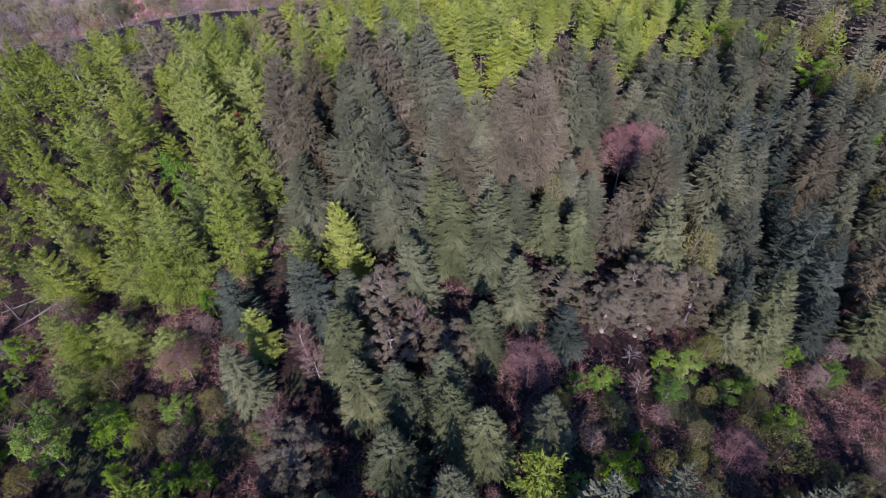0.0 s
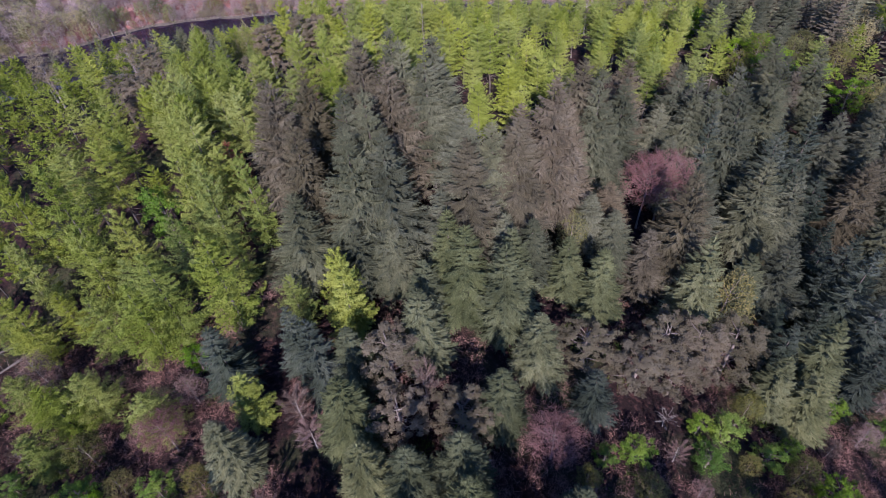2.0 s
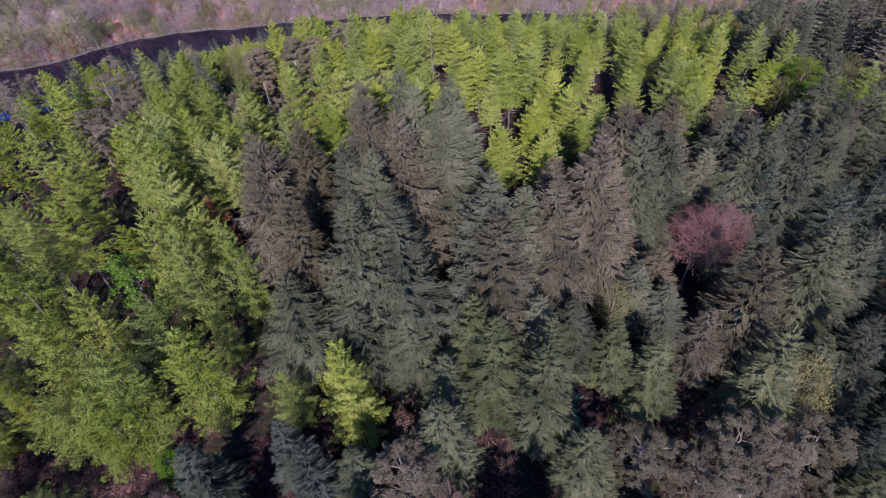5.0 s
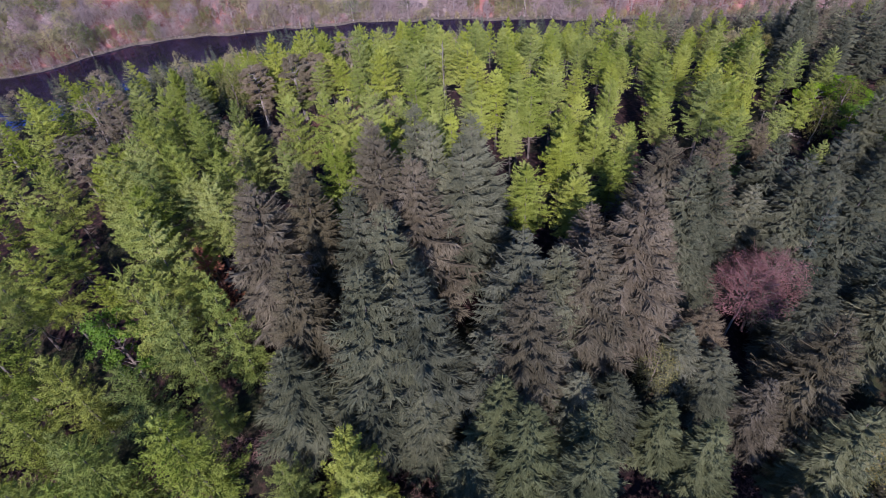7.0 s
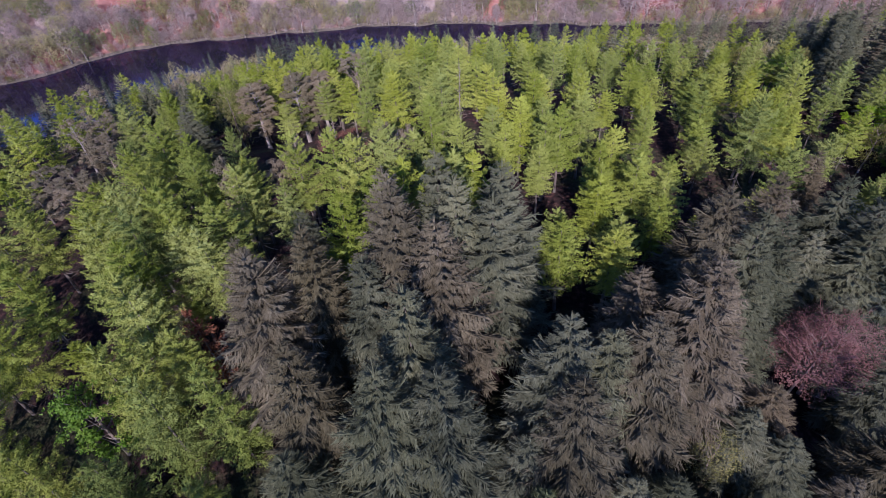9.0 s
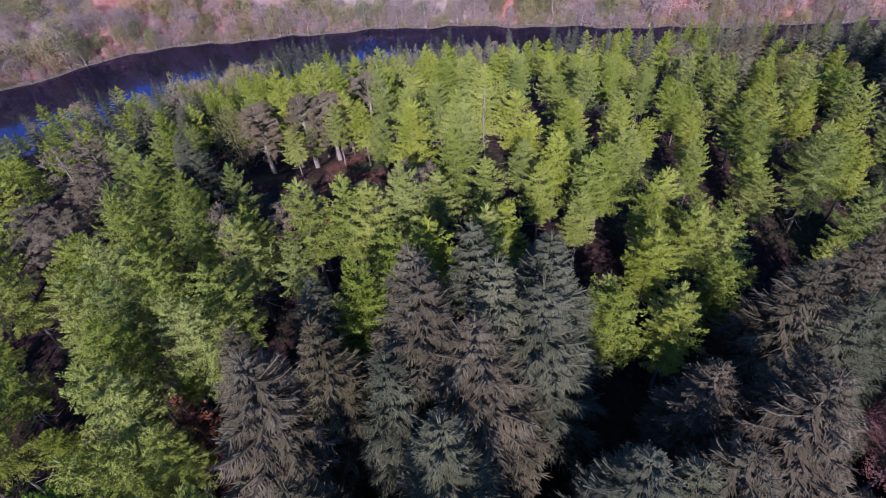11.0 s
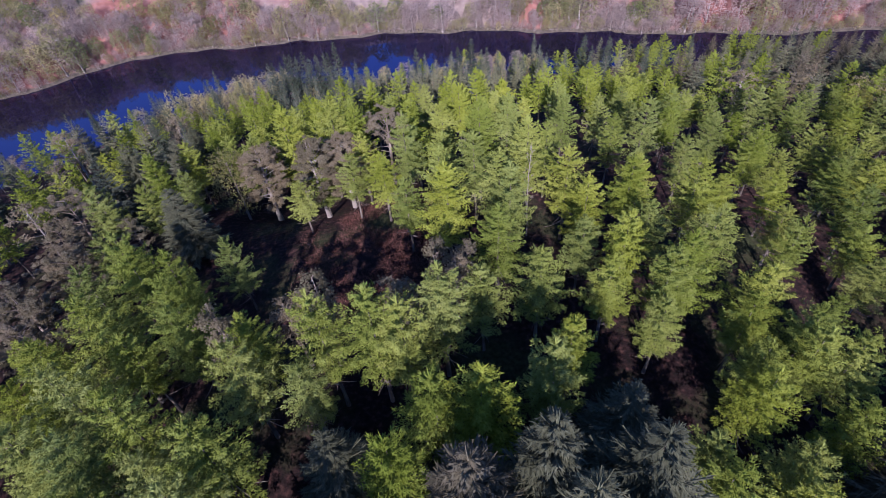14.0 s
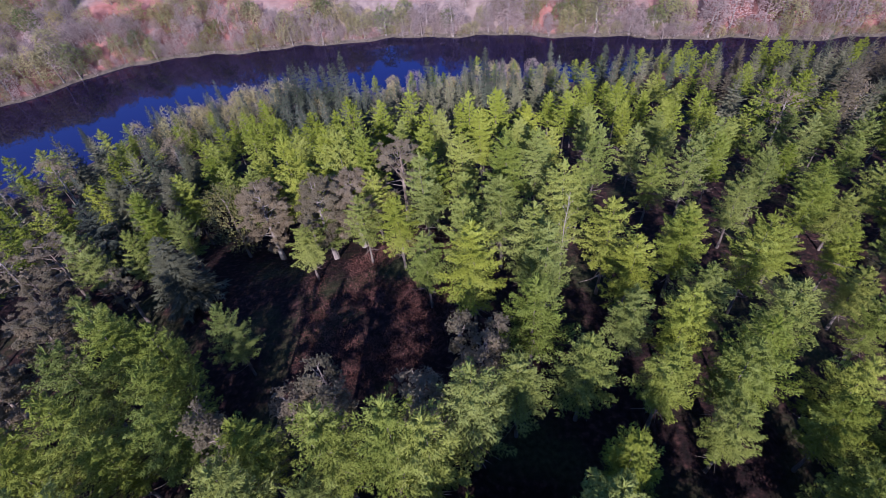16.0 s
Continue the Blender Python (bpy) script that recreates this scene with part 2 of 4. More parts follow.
# ---- trees ----
class Shape:
    """Points and faces of one mesh in the making."""

    def __init__(self):
        self.v, self.f, self.dead = [], [], 0      # the first faces, as many as dead counts, are bare wood

    def tri(self, a, b, c):
        k = len(self.v)
        self.v += [a, b, c]
        self.f.append((k, k + 1, k + 2))

    def blade(self, a, b, w, n):
        """A narrow pointed spray from a to b, of width w near its root, flat across n."""
        s = (b - a).cross(n)
        if s.length < 1e-6:
            s = Vector((1, 0, 0))
        s = s.normalized() * w * 0.5
        m = a.lerp(b, 0.12)
        k = len(self.v)
        self.v += [m + s, b, m - s]
        self.f.append((k, k + 1, k + 2))

    def tube(self, points, radii, sides=6):
        k = len(self.v)
        for i, p in enumerate(points):
            d = (points[min(i + 1, len(points) - 1)] - points[max(i - 1, 0)]).normalized()
            u = d.orthogonal().normalized()
            w = d.cross(u)
            for s in range(sides):
                a = 2 * math.pi * s / sides
                self.v.append(p + (u * math.cos(a) + w * math.sin(a)) * radii[i])
        for i in range(len(points) - 1):
            for s in range(sides):
                t = (s + 1) % sides
                a, b, c, d = k + i * sides + s, k + i * sides + t, k + (i + 1) * sides + t, k + (i + 1) * sides + s
                self.f += [(a, b, c), (a, c, d)]

    def mesh(self, name, material, smooth=False):
        me = bpy.data.meshes.new(name)
        me.from_pydata([tuple(p) for p in self.v], [], self.f)
        if smooth:
            me.polygons.foreach_set("use_smooth", [True] * len(self.f))
        me.materials.append(material)
        if self.dead:
            me.materials.append(M_BARK)
            me.polygons.foreach_set("material_index", [1] * self.dead + [0] * (len(self.f) - self.dead))
        return me


def stem(rng, h, r, bend=0.15, top=0.03, sides=6):
    s = Shape()
    n = 7
    off = Vector((0, 0, 0))
    pts, rad = [], []
    for i in range(n):
        q = i / (n - 1)
        pts.append(Vector((off.x, off.y, h * q - (0.5 if i == 0 else 0))))
        rad.append(r * (1 - q) ** 0.8 + top + (r * 0.35 if i == 0 else 0))
        off += Vector((rng.uniform(-1, 1), rng.uniform(-1, 1), 0)) * bend
    s.tube(pts, rad, sides)
    return s


def spruce_crown(rng, h, r, start=0.12, rows=17, per=7, twigs=7, fat=1.0, hang=0.3, fork=True):
    """Tiers of flat fronds, each a spine with side twigs, that droop low down, rise near the tip and curl up at their ends."""
    s = Shape()
    for i in range(rows):
        q = (max(0.0, i + rng.uniform(-0.15, 0.15)) / rows) ** 0.92
        z = h * (start + (1 - start) * q)
        reach = r * ((1 - q) ** 0.80) * rng.uniform(0.88, 1.08) + 0.25
        n = max(4, round(per * (1 - 0.3 * q)))
        turn = rng.uniform(0, 6.28)
        for j in range(n):
            a = turn + 6.283 * (j + rng.uniform(-0.3, 0.3)) / n
            L = reach * rng.uniform(0.72, 1.12)
            if rng.random() < 0.08 and q < 0.8:
                continue
            out = Vector((math.cos(a), math.sin(a), 0))
            side = Vector((-out.y, out.x, 0))
            lift = -0.30 + 0.80 * q + rng.uniform(-0.1, 0.1)
            p0 = Vector((0, 0, z + rng.uniform(-0.45, 0.45)))

            def along(u):
                return p0 + out * L * u + Vector((0, 0, L * (lift * u + 0.20 * u * u)))

            up = Vector((0, 0, 0.55)) - out * lift + out * 0.8
            for sg in (1, -1):      # the dense middle of the frond: overlapping sprays that slope to both sides
                for m in range(7 if fork else 3):
                    u = 0.04 + 0.9 * m / (7 if fork else 3)
                    w = (0.055 - 0.035 * u if fork else 0.15 - 0.11 * u) * L * rng.uniform(0.7, 1.2) * min(fat, 1.3)
                    e = along(u + (0.20 if fork else 0.24)) + side * sg * w - Vector((0, 0, w * rng.uniform(0.1, 0.7)))
                    s.tri(along(u), along(min(1.0, u + (0.28 if fork else 0.40))), e)
            k = max(3, round(twigs * (0.4 + 0.6 * L / r)))
            for m in range(k):
                u = 0.18 + 0.76 * (m + rng.uniform(0, 0.6)) / k
                b = along(u)
                tl = (L * ((0.36 if fork else 0.40) - (0.20 if fork else 0.29) * u) + 0.14) * rng.uniform(0.75, 1.2)
                for sg in (1, -1):
                    tip = b + side * sg * tl * rng.uniform(0.55, 0.95) + out * tl * rng.uniform(0.3, 0.9) - Vector((0, 0, tl * rng.uniform(0.0, 2 * hang)))
                    s.blade(b, tip, (tl * 0.11 + 0.05) * fat, up)
                    if fork:
                        mid = b.lerp(tip, 0.4)
                        for turn2 in (0.55, -0.35):
                            s.blade(mid, mid + (tip - b) * 0.55 + (out * turn2 - side * sg * abs(turn2) * 0.6) * tl * 0.55 + Vector((0, 0, rng.uniform(-0.12, 0.05) * tl)), (tl * 0.08 + 0.045) * fat, up)
    for _ in range(3):
        s.blade(Vector((0, 0, h * 0.95)), Vector((rng.gauss(0, 0.08), rng.gauss(0, 0.08), h * 1.03)), 0.14 * fat, Vector((rng.gauss(0, 1), rng.gauss(0, 1), 0)))
    return s


def larch_crown(rng, h, r, start=0.2, rows=15, per=6, leaves=70, size=0.3, bare=0):
    """Uneven plumes of young needles on thin branches, upturned at their ends, with dark gaps between them; the lowest branches are dead."""
    s = Shape()
    for i in range(bare):
        a, L = i * 2.4 + rng.uniform(-0.5, 0.5), r * rng.uniform(0.4, 0.85)
        p = Vector((0, 0, h * rng.uniform(0.5, 1.15) * start))
        e = p + Vector((math.cos(a) * L, math.sin(a) * L, L * rng.uniform(-0.25, 0.2)))
        s.tube([p, p.lerp(e, 0.5) + Vector((0, 0, -0.08 * L)), e], [0.045, 0.03, 0.01], 3)
    s.dead = len(s.f)
    for i in range(rows):
        q = (i + rng.uniform(0, 0.9)) / rows
        z = h * (start + (1 - start) * q * 0.97)
        reach = 1.15 * r * (1 - q) ** 0.62 * (0.6 + 0.4 * min(1.0, q * 4 + 0.1)) * rng.uniform(0.8, 1.14) + 0.25
        n = max(3, round(per * (1 - 0.3 * q)))
        turn = rng.uniform(0, 6.28)
        for j in range(n):
            a = turn + 6.283 * (j + rng.uniform(-0.35, 0.35)) / n
            L = reach * rng.uniform(0.68, 1.12)
            out = Vector((math.cos(a), math.sin(a), 0))
            side = Vector((-out.y, out.x, 0))
            lift = -0.20 + 0.75 * q + rng.uniform(-0.18, 0.18)
            p0 = Vector((0, 0, z + rng.uniform(-0.4, 0.4) * h * (1 - start) / rows))

            def along(u):
                return p0 + out * L * u + side * L * 0.06 * math.sin(u * 5 + a) + Vector((0, 0, L * (lift * u + 0.22 * u * u)))

            for _ in range(round(leaves * (0.3 + 0.7 * L / r))):
                u = 0.03 + 1.0 * rng.random() ** 0.75
                w = (0.27 * L * (1.08 - 0.8 * u) + 0.15) if u < 1 else 0.18
                v = max(-1.0, min(1.0, rng.gauss(0, 0.5)))
                c = along(u) + side * w * v + Vector((0, 0, -abs(v) * w * 0.45 + rng.uniform(-0.5, 0.1) * (0.3 + 0.1 * L)))
                d = (out * rng.uniform(0.1, 1.0) + side * (0.6 * v + rng.uniform(-0.5, 0.5)) + Vector((0, 0, rng.uniform(-0.6, 0.5)))).normalized()
                k = size * rng.uniform(0.65, 1.35)
                s.blade(c - d * k * 0.5, c + d * k * 0.5, k * rng.uniform(0.28, 0.46), out * 0.85 + side * v * 0.5 + Vector((rng.gauss(0, 0.16), rng.gauss(0, 0.16), 0.42 + rng.gauss(0, 0.16))))
    for _ in range(14):
        z = h * rng.uniform(0.93, 1.0)
        e = Vector((rng.gauss(0, 0.2), rng.gauss(0, 0.2), h * 0.05))
        s.blade(Vector((0, 0, z)), Vector((0, 0, z)) + e, size * 0.6, Vector((rng.gauss(0, 1), rng.gauss(0, 1), 0.3)))
    return s


def limbs(rng, h, r, start, count, twist=0.3, up=0.5):
    """Ends of the main limbs of a broad crown, with their lines."""
    lines = []
    for i in range(count):
        q = (i + 0.5) / count
        a = i * 2.4 + rng.uniform(-0.4, 0.4)
        z0 = h * (start + (0.85 - start) * q)
        reach = r * math.sin(math.pi * (0.25 + 0.62 * q)) * rng.uniform(0.7, 1.1)
        rise = up * reach * (0.6 + q)
        p0 = Vector((0, 0, z0))
        p2 = p0 + Vector((math.cos(a) * reach, math.sin(a) * reach, min(rise, h * 1.02 - z0)))
        p1 = p0.lerp(p2, 0.5) + Vector((rng.uniform(-1, 1), rng.uniform(-1, 1), rng.uniform(-0.2, 0.6))) * reach * twist * 0.4
        lines.append((p0, p1, p2))
    return lines


def clump_crown(rng, h, r, start=0.5, count=16, clumps=4, blades=14, size=0.8):
    """Limbs that carry uneven clumps of needles or leaves, which face outwards."""
    s = Shape()
    mid = h * (0.5 * start + 0.45)
    for p0, p1, p2 in list(limbs(rng, h, r, start, count)):
        for m in range(clumps):
            u = 0.45 + 0.6 * (m + rng.uniform(0, 0.7)) / clumps
            p = p1.lerp(p2, u) + Vector((rng.gauss(0, 1), rng.gauss(0, 1), rng.gauss(0, 0.6))) * r * 0.13
            for _ in range(blades):
                d = Vector((rng.gauss(0, 1), rng.gauss(0, 1), rng.gauss(0, 0.55)))
                c = p + d * size * 0.42
                e = Vector((rng.gauss(0, 1), rng.gauss(0, 1), rng.gauss(0, 0.6))).normalized() * size * 0.28
                s.blade(c - e, c + e, size * rng.uniform(0.24, 0.42), (c - p).normalized() * 0.45 + Vector((c.x, c.y, (c.z - mid) * 0.6)).normalized() + Vector((rng.gauss(0, 0.3), rng.gauss(0, 0.3), rng.gauss(0.2, 0.3))))
    return s


def dome_crown(rng, h, r, blades, size, low=0.0):
    """A rounded crown of fine outer twigs over its limbs, lobed and with gaps."""
    s = Shape()
    seed = Vector((rng.uniform(0, 50), rng.uniform(0, 50), 0))
    for _ in range(blades):
        d = Vector((rng.gauss(0, 1), rng.gauss(0, 1), rng.gauss(0.35, 0.9))).normalized()
        lobe = noise.noise(d * 2.2 + seed)
        q = 1.0 + 0.45 * lobe
        if lobe < -0.3 and rng.random() < 0.6:
            continue
        u = q * rng.uniform(0.55, 1.0) ** 0.5
        c = Vector((d.x * r * u, d.y * r * u, h * (low + (1 - low) * (0.52 + 0.48 * d.z * u))))
        e = Vector((rng.gauss(0, 1), rng.gauss(0, 1), rng.gauss(0.3, 0.8))).normalized() * size * rng.uniform(0.3, 0.6)
        s.blade(c - e, c + e, size * rng.uniform(0.3, 0.5), d + Vector((rng.gauss(0, 0.3), rng.gauss(0, 0.3), rng.gauss(0.15, 0.3))))
    return s


def wood(seed, h, r, start, count, thick, lean=0.12, trunk_top=0.9, up=0.5):
    s = stem(random.Random(seed + 7), h * trunk_top, thick, lean, 0.02)
    for p0, p1, p2 in limbs(random.Random(seed), h, r, start, count, 0.3, up):
        s.tube([p0, p1, p2], [thick * 0.3, thick * 0.2, 0.015], 3)
    return s


def twig_crown(rng, h, r, start=0.2, count=16, fans=8, rays=5, fat=1.0):
    """The fine bare twigs of a leafless crown."""
    s = Shape()
    for p0, p1, p2 in limbs(rng, h, r, start, count, 0.3, 0.9):
        for m in range(fans):
            u = 0.25 + 0.8 * m / fans
            p = p0.lerp(p1, u * 2) if u < 0.5 else p1.lerp(p2, u * 2 - 1)
            d0 = (p2 - p0).normalized()
            for _ in range(rays):
                d = (d0 + Vector((rng.gauss(0, 0.55), rng.gauss(0, 0.55), rng.gauss(0.25, 0.45)))).normalized()
                L = r * rng.uniform(0.2, 0.42)
                s.blade(p, p + d * L, (0.05 + 0.025 * L) * fat, Vector((rng.gauss(0, 1), rng.gauss(0, 1), rng.gauss(0, 1))))
    return s


KINDS = {}


def kind(key, name, category, label, bark, leaf, builds):
    """Meshes of a kind of tree, a few different ones: trunk and crown, each 1 m to the metre."""
    KINDS[key] = (name, category, label, [(t.mesh(name + " trunk", bark, True), c.mesh(name + " crown", leaf), h) for t, c, h in builds])


def make_spruce(seed, h, r, rows, per, twigs, start=0.10, fat=1.0, hang=0.3):
    rng = random.Random(seed)
    return stem(rng, h * 0.93, h * 0.009 + 0.05, 0.03, 0.01), spruce_crown(rng, h, r, start, rows, per, twigs, fat, hang, fat < 1.2), h


def make_larch(seed, h, r, rows, per, leaves, size=0.3, bare=16):
    rng = random.Random(seed)
    return stem(rng, h * 0.94, h * 0.008 + 0.05, 0.08, 0.01), larch_crown(rng, h, r, 0.1 if h < 10 else 0.36 + 0.05 * rng.random(), rows, per, leaves, size, bare), h


def make_broad(seed, h, r, start, count, clumps, blades, size):
    return wood(seed, h, r, start, count, h * 0.014 + 0.05), clump_crown(random.Random(seed), h, r, start, count, clumps, blades, size), h


def make_bare(seed, h, r, start, count, fans, rays, fat=1.0):
    return wood(seed, h, r, start, count, h * 0.007 + 0.03, up=0.9), twig_crown(random.Random(seed), h, r, start, count, fans, rays, fat), h


def make_dome(seed, h, r, blades, size, low=0.0):
    return wood(seed, h, r * 0.8, 0.1 + low, 9, h * 0.010 + 0.04, up=0.8), dome_crown(random.Random(seed), h, r, blades, size, low), h


R = random.Random(11)


def fuzzy(seed, h, r, start, count, low=0.0, blades=2200, size=0.32):
    """A leafless crown whose finest twigs run together into a soft haze, over real branches."""
    t = wood(seed, h, r * 0.8, start, count, h * 0.008 + 0.03, up=0.9)
    c = dome_crown(random.Random(seed), h, r, blades, size, low)
    fine = twig_crown(random.Random(seed), h, r * 0.8, start, count, 10, 6, 0.35)
    k = len(c.v)
    c.v += fine.v
    c.f += [tuple(i + k for i in f) for f in fine.f]
    return t, c, h


kind("spruce", "spruce", "spruce tree", "tall grey-green spruce with drooping feathery branches", M_DARKBARK, M_SPRUCE,
     [make_spruce(1, 21, 5.2, 28, 10, 19, 0.2, fat=1.0, hang=0.42), make_spruce(2, 21, 4.7, 29, 10, 19, 0.2, fat=1.0, hang=0.42), make_spruce(3, 21, 5.7, 28, 10, 19, 0.2, fat=1.0, hang=0.42)])
kind("green_spruce", "spruce", "spruce tree", "dark green spruce with upcurved feathery branches in mixed scrub", M_DARKBARK, M_GREENSPRUCE,
     [make_spruce(8, 19, 4.6, 27, 10, 22, 0.12, fat=1.0, hang=0.34), make_spruce(9, 19, 4.2, 27, 10, 22, 0.12, fat=1.0, hang=0.34)])
kind("brown", "spruce", "spruce tree", "tall brownish cone-laden spruce in a dense stand", M_DARKBARK, M_BROWN,
     [make_spruce(4, 21, 5.2, 28, 10, 19, 0.2, fat=1.0, hang=0.46), make_spruce(5, 21, 5.7, 28, 10, 19, 0.2, fat=1.0, hang=0.46)])
kind("blue", "fir", "fir tree", "narrow blue-green fir with upswept branches", M_DARKBARK, M_BLUE,
     [make_spruce(6, 16, 3.8, 21, 8, 19, hang=0.3), make_spruce(7, 16, 4.2, 21, 8, 19, hang=0.3)])
kind("larch", "larch", "larch tree", "larch in fresh light green spring needles", M_DARKBARK, M_LARCH,
     [make_larch(11, 14.5, 2.7, 16, 7, 160, 0.22), make_larch(12, 14.5, 3.1, 16, 7, 170, 0.22), make_larch(13, 14.5, 2.5, 17, 7, 155, 0.22), make_larch(14, 14.5, 2.9, 15, 7, 170, 0.22)])
kind("mid_larch", "larch", "larch tree", "larch in fresh light green spring needles", M_DARKBARK, M_LARCH,
     [make_larch(15, 14.5, 2.8, 16, 6, 115, 0.3), make_larch(16, 14.5, 3.1, 16, 6, 115, 0.3), make_larch(17, 14.5, 2.6, 16, 6, 115, 0.3)])
kind("young_larch", "larch", "larch tree", "young bushy larch in bright green needles down to the ground", M_DARKBARK, M_LARCH,
     [make_larch(61, 9.5, 2.3, 17, 7, 165, 0.18, 0), make_larch(62, 9.5, 2.0, 17, 7, 160, 0.18, 0), make_larch(63, 9.5, 2.6, 17, 7, 165, 0.18, 0)])
kind("rusty", "dead_tree", "dead tree", "dead conifer with rusty brown needles between larches", M_BARK, M_RUST,
     [make_larch(18, 8, 1.6, 12, 6, 60, 0.2)])
kind("pine", "pine", "pine tree", "grey-mauve pine with a tall bare trunk", M_BARK, M_PINE,
     [make_broad(21, 13, 3.2, 0.25, 26, 7, 84, 0.36), make_broad(22, 13, 2.9, 0.22, 26, 7, 84, 0.36)])
kind("tallpine", "pine", "pine tree", "tall grey-mauve pine with a long bare trunk beside the clearing", M_PALE, M_PINE,
     [make_broad(23, 16, 3.3, 0.30, 36, 9, 80, 0.40), make_broad(24, 16, 3.0, 0.28, 36, 9, 80, 0.40)])
kind("snag", "dead_tree", "dead tree", "dead bare pole of a larch among green larches", M_PALE, M_PALE,
     [(wood(27, 15, 0.9, 0.3, 22, 0.065, up=0.9), twig_crown(random.Random(27), 15, 0.9, 0.3, 22, 3, 2, 0.5), 15)])
kind("dead", "dead_tree", "dead tree", "small dead pine with bleached bare branches", M_PALE, M_PALE,
     [make_bare(28, 5, 2.0, 0.2, 14, 5, 3, 0.9)])
kind("sapling", "pine", "pine tree", "thin grey young pine at the edge of the clearing", M_BARK, M_PINE,
     [make_broad(25, 13, 1.7, 0.40, 18, 5, 24, 0.48), make_broad(26, 13, 1.5, 0.35, 18, 5, 24, 0.48)])
kind("leafy", "broadleaf_tree", "tree", "small broadleaf tree in vivid new green leaf", M_BARK, M_LEAF,
     [make_broad(31, 7, 2.7, 0.12, 22, 6, 30, 0.46), make_broad(32, 7, 2.4, 0.1, 22, 6, 30, 0.46)])
kind("olive", "broadleaf_tree", "tree", "broadleaf tree with olive-yellow opening leaves", M_BARK, M_OLIVE,
     [make_dome(33, 7.5, 2.4, 3000, 0.27, 0.1), make_dome(34, 7.5, 2.7, 3000, 0.27, 0.1)])
kind("pink", "bare_tree", "tree", "rounded leafless tree with dense reddish twigs", M_BARK, M_PINK,
     [fuzzy(41, 12, 3.7, 0.5, 26, 0.42, 7500, 0.21), fuzzy(44, 12, 3.3, 0.5, 26, 0.42, 7500, 0.21)])
kind("bare", "bare_tree", "tree", "leafless birch with pinkish grey twigs", M_PALE, M_TWIG,
     [fuzzy(42, 8, 2.8, 0.1, 24), fuzzy(43, 8, 2.3, 0.1, 24), make_bare(45, 8, 2.4, 0.08, 26, 12, 12, 0.6)])
# lighter meshes for what stands far off
kind("far_spruce", "spruce", "spruce tree", "dark spruce in a far stand", M_DARKBARK, M_SPRUCE, [make_spruce(51, 21, 4.4, 18, 7, 5, 0.2, 1.5), make_spruce(52, 21, 5.0, 18, 7, 5, 0.2, 1.5)])
kind("far_brown", "spruce", "spruce tree", "brownish spruce in a far stand", M_DARKBARK, M_BROWN, [make_spruce(53, 21, 4.5, 18, 7, 5, 0.2, 1.5), make_spruce(54, 21, 5.1, 18, 7, 5, 0.2, 1.5)])
kind("far_blue", "fir", "fir tree", "slender blue-green fir near the river", M_DARKBARK, M_BLUE, [make_spruce(55, 16, 2.5, 26, 8, 5, 0.06, 1.4), make_spruce(56, 16, 3.0, 26, 8, 5, 0.06, 1.4)])
kind("spire", "fir", "fir tree", "slender dark grey-green fir in a row above the river", M_DARKBARK, M_BLUE, [make_spruce(71, 16, 2.6, 30, 9, 7, 0.05), make_spruce(72, 16, 3.0, 30, 9, 7, 0.05)])
kind("far_larch", "larch", "larch tree", "pale green larch in a far stand", M_DARKBARK, M_LARCH, [make_larch(57, 14.5, 2.8, 14, 5, 48, 0.45, 0), make_larch(58, 14.5, 3.2, 14, 5, 48, 0.45, 0)])
kind("far_olive", "broadleaf_tree", "tree", "olive-brown riverside tree coming into leaf", M_PALE, M_HAZEOLIVE, [make_dome(59, 7.5, 2.6, 1100, 0.46), make_dome(60, 7.5, 2.2, 1000, 0.46)])
kind("far_bare", "bare_tree", "tree", "leafless mauve birch on the far bank", M_PALE, M_HAZETWIG, [make_dome(61, 8, 2.2, 900, 0.44), make_dome(62, 8, 1.9, 900, 0.42), make_dome(65, 8, 2.5, 950, 0.44)])
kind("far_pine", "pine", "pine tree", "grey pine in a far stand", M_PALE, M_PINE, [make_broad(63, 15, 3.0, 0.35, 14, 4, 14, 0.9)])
kind("far_leafy", "broadleaf_tree", "tree", "fresh green broadleaf tree far off", M_PALE, M_HAZEGREEN, [make_dome(64, 7, 2.4, 1000, 0.46), make_dome(66, 7, 2.0, 1000, 0.44)])


def plant(key, x, y, tall, group="", wide=1.0, rng=R):
    """One tree with its trunk and its crown, rooted in the ground."""
    if key == "larch" and (y < 44 or y > 128 or abs(x + 10) > 54):
        key = "mid_larch"
    if key in ("larch", "mid_larch") and y < 72:
        key, wide = "young_larch", (0.82 if y > 58 else 1.05) * wide
    if key == "spruce" and y < 58:
        key = "green_spruce"
    name, category, label, meshes = KINDS[key]
    trunk, crown, h = meshes[rng.randrange(len(meshes))]
    top = tagged(new(name), label, category, group)
    k = tall / h
    top.matrix_basis = Matrix.Translation((x, y, height(x, y) - 0.1)) @ Matrix.Rotation(rng.uniform(0, 6.28), 4, "Z") @ Matrix.Diagonal((k * wide, k * wide, k, 1))
    for part_name, me in (("trunk", trunk), ("crown", crown)):
        new(part_name, me).parent = top
    return top


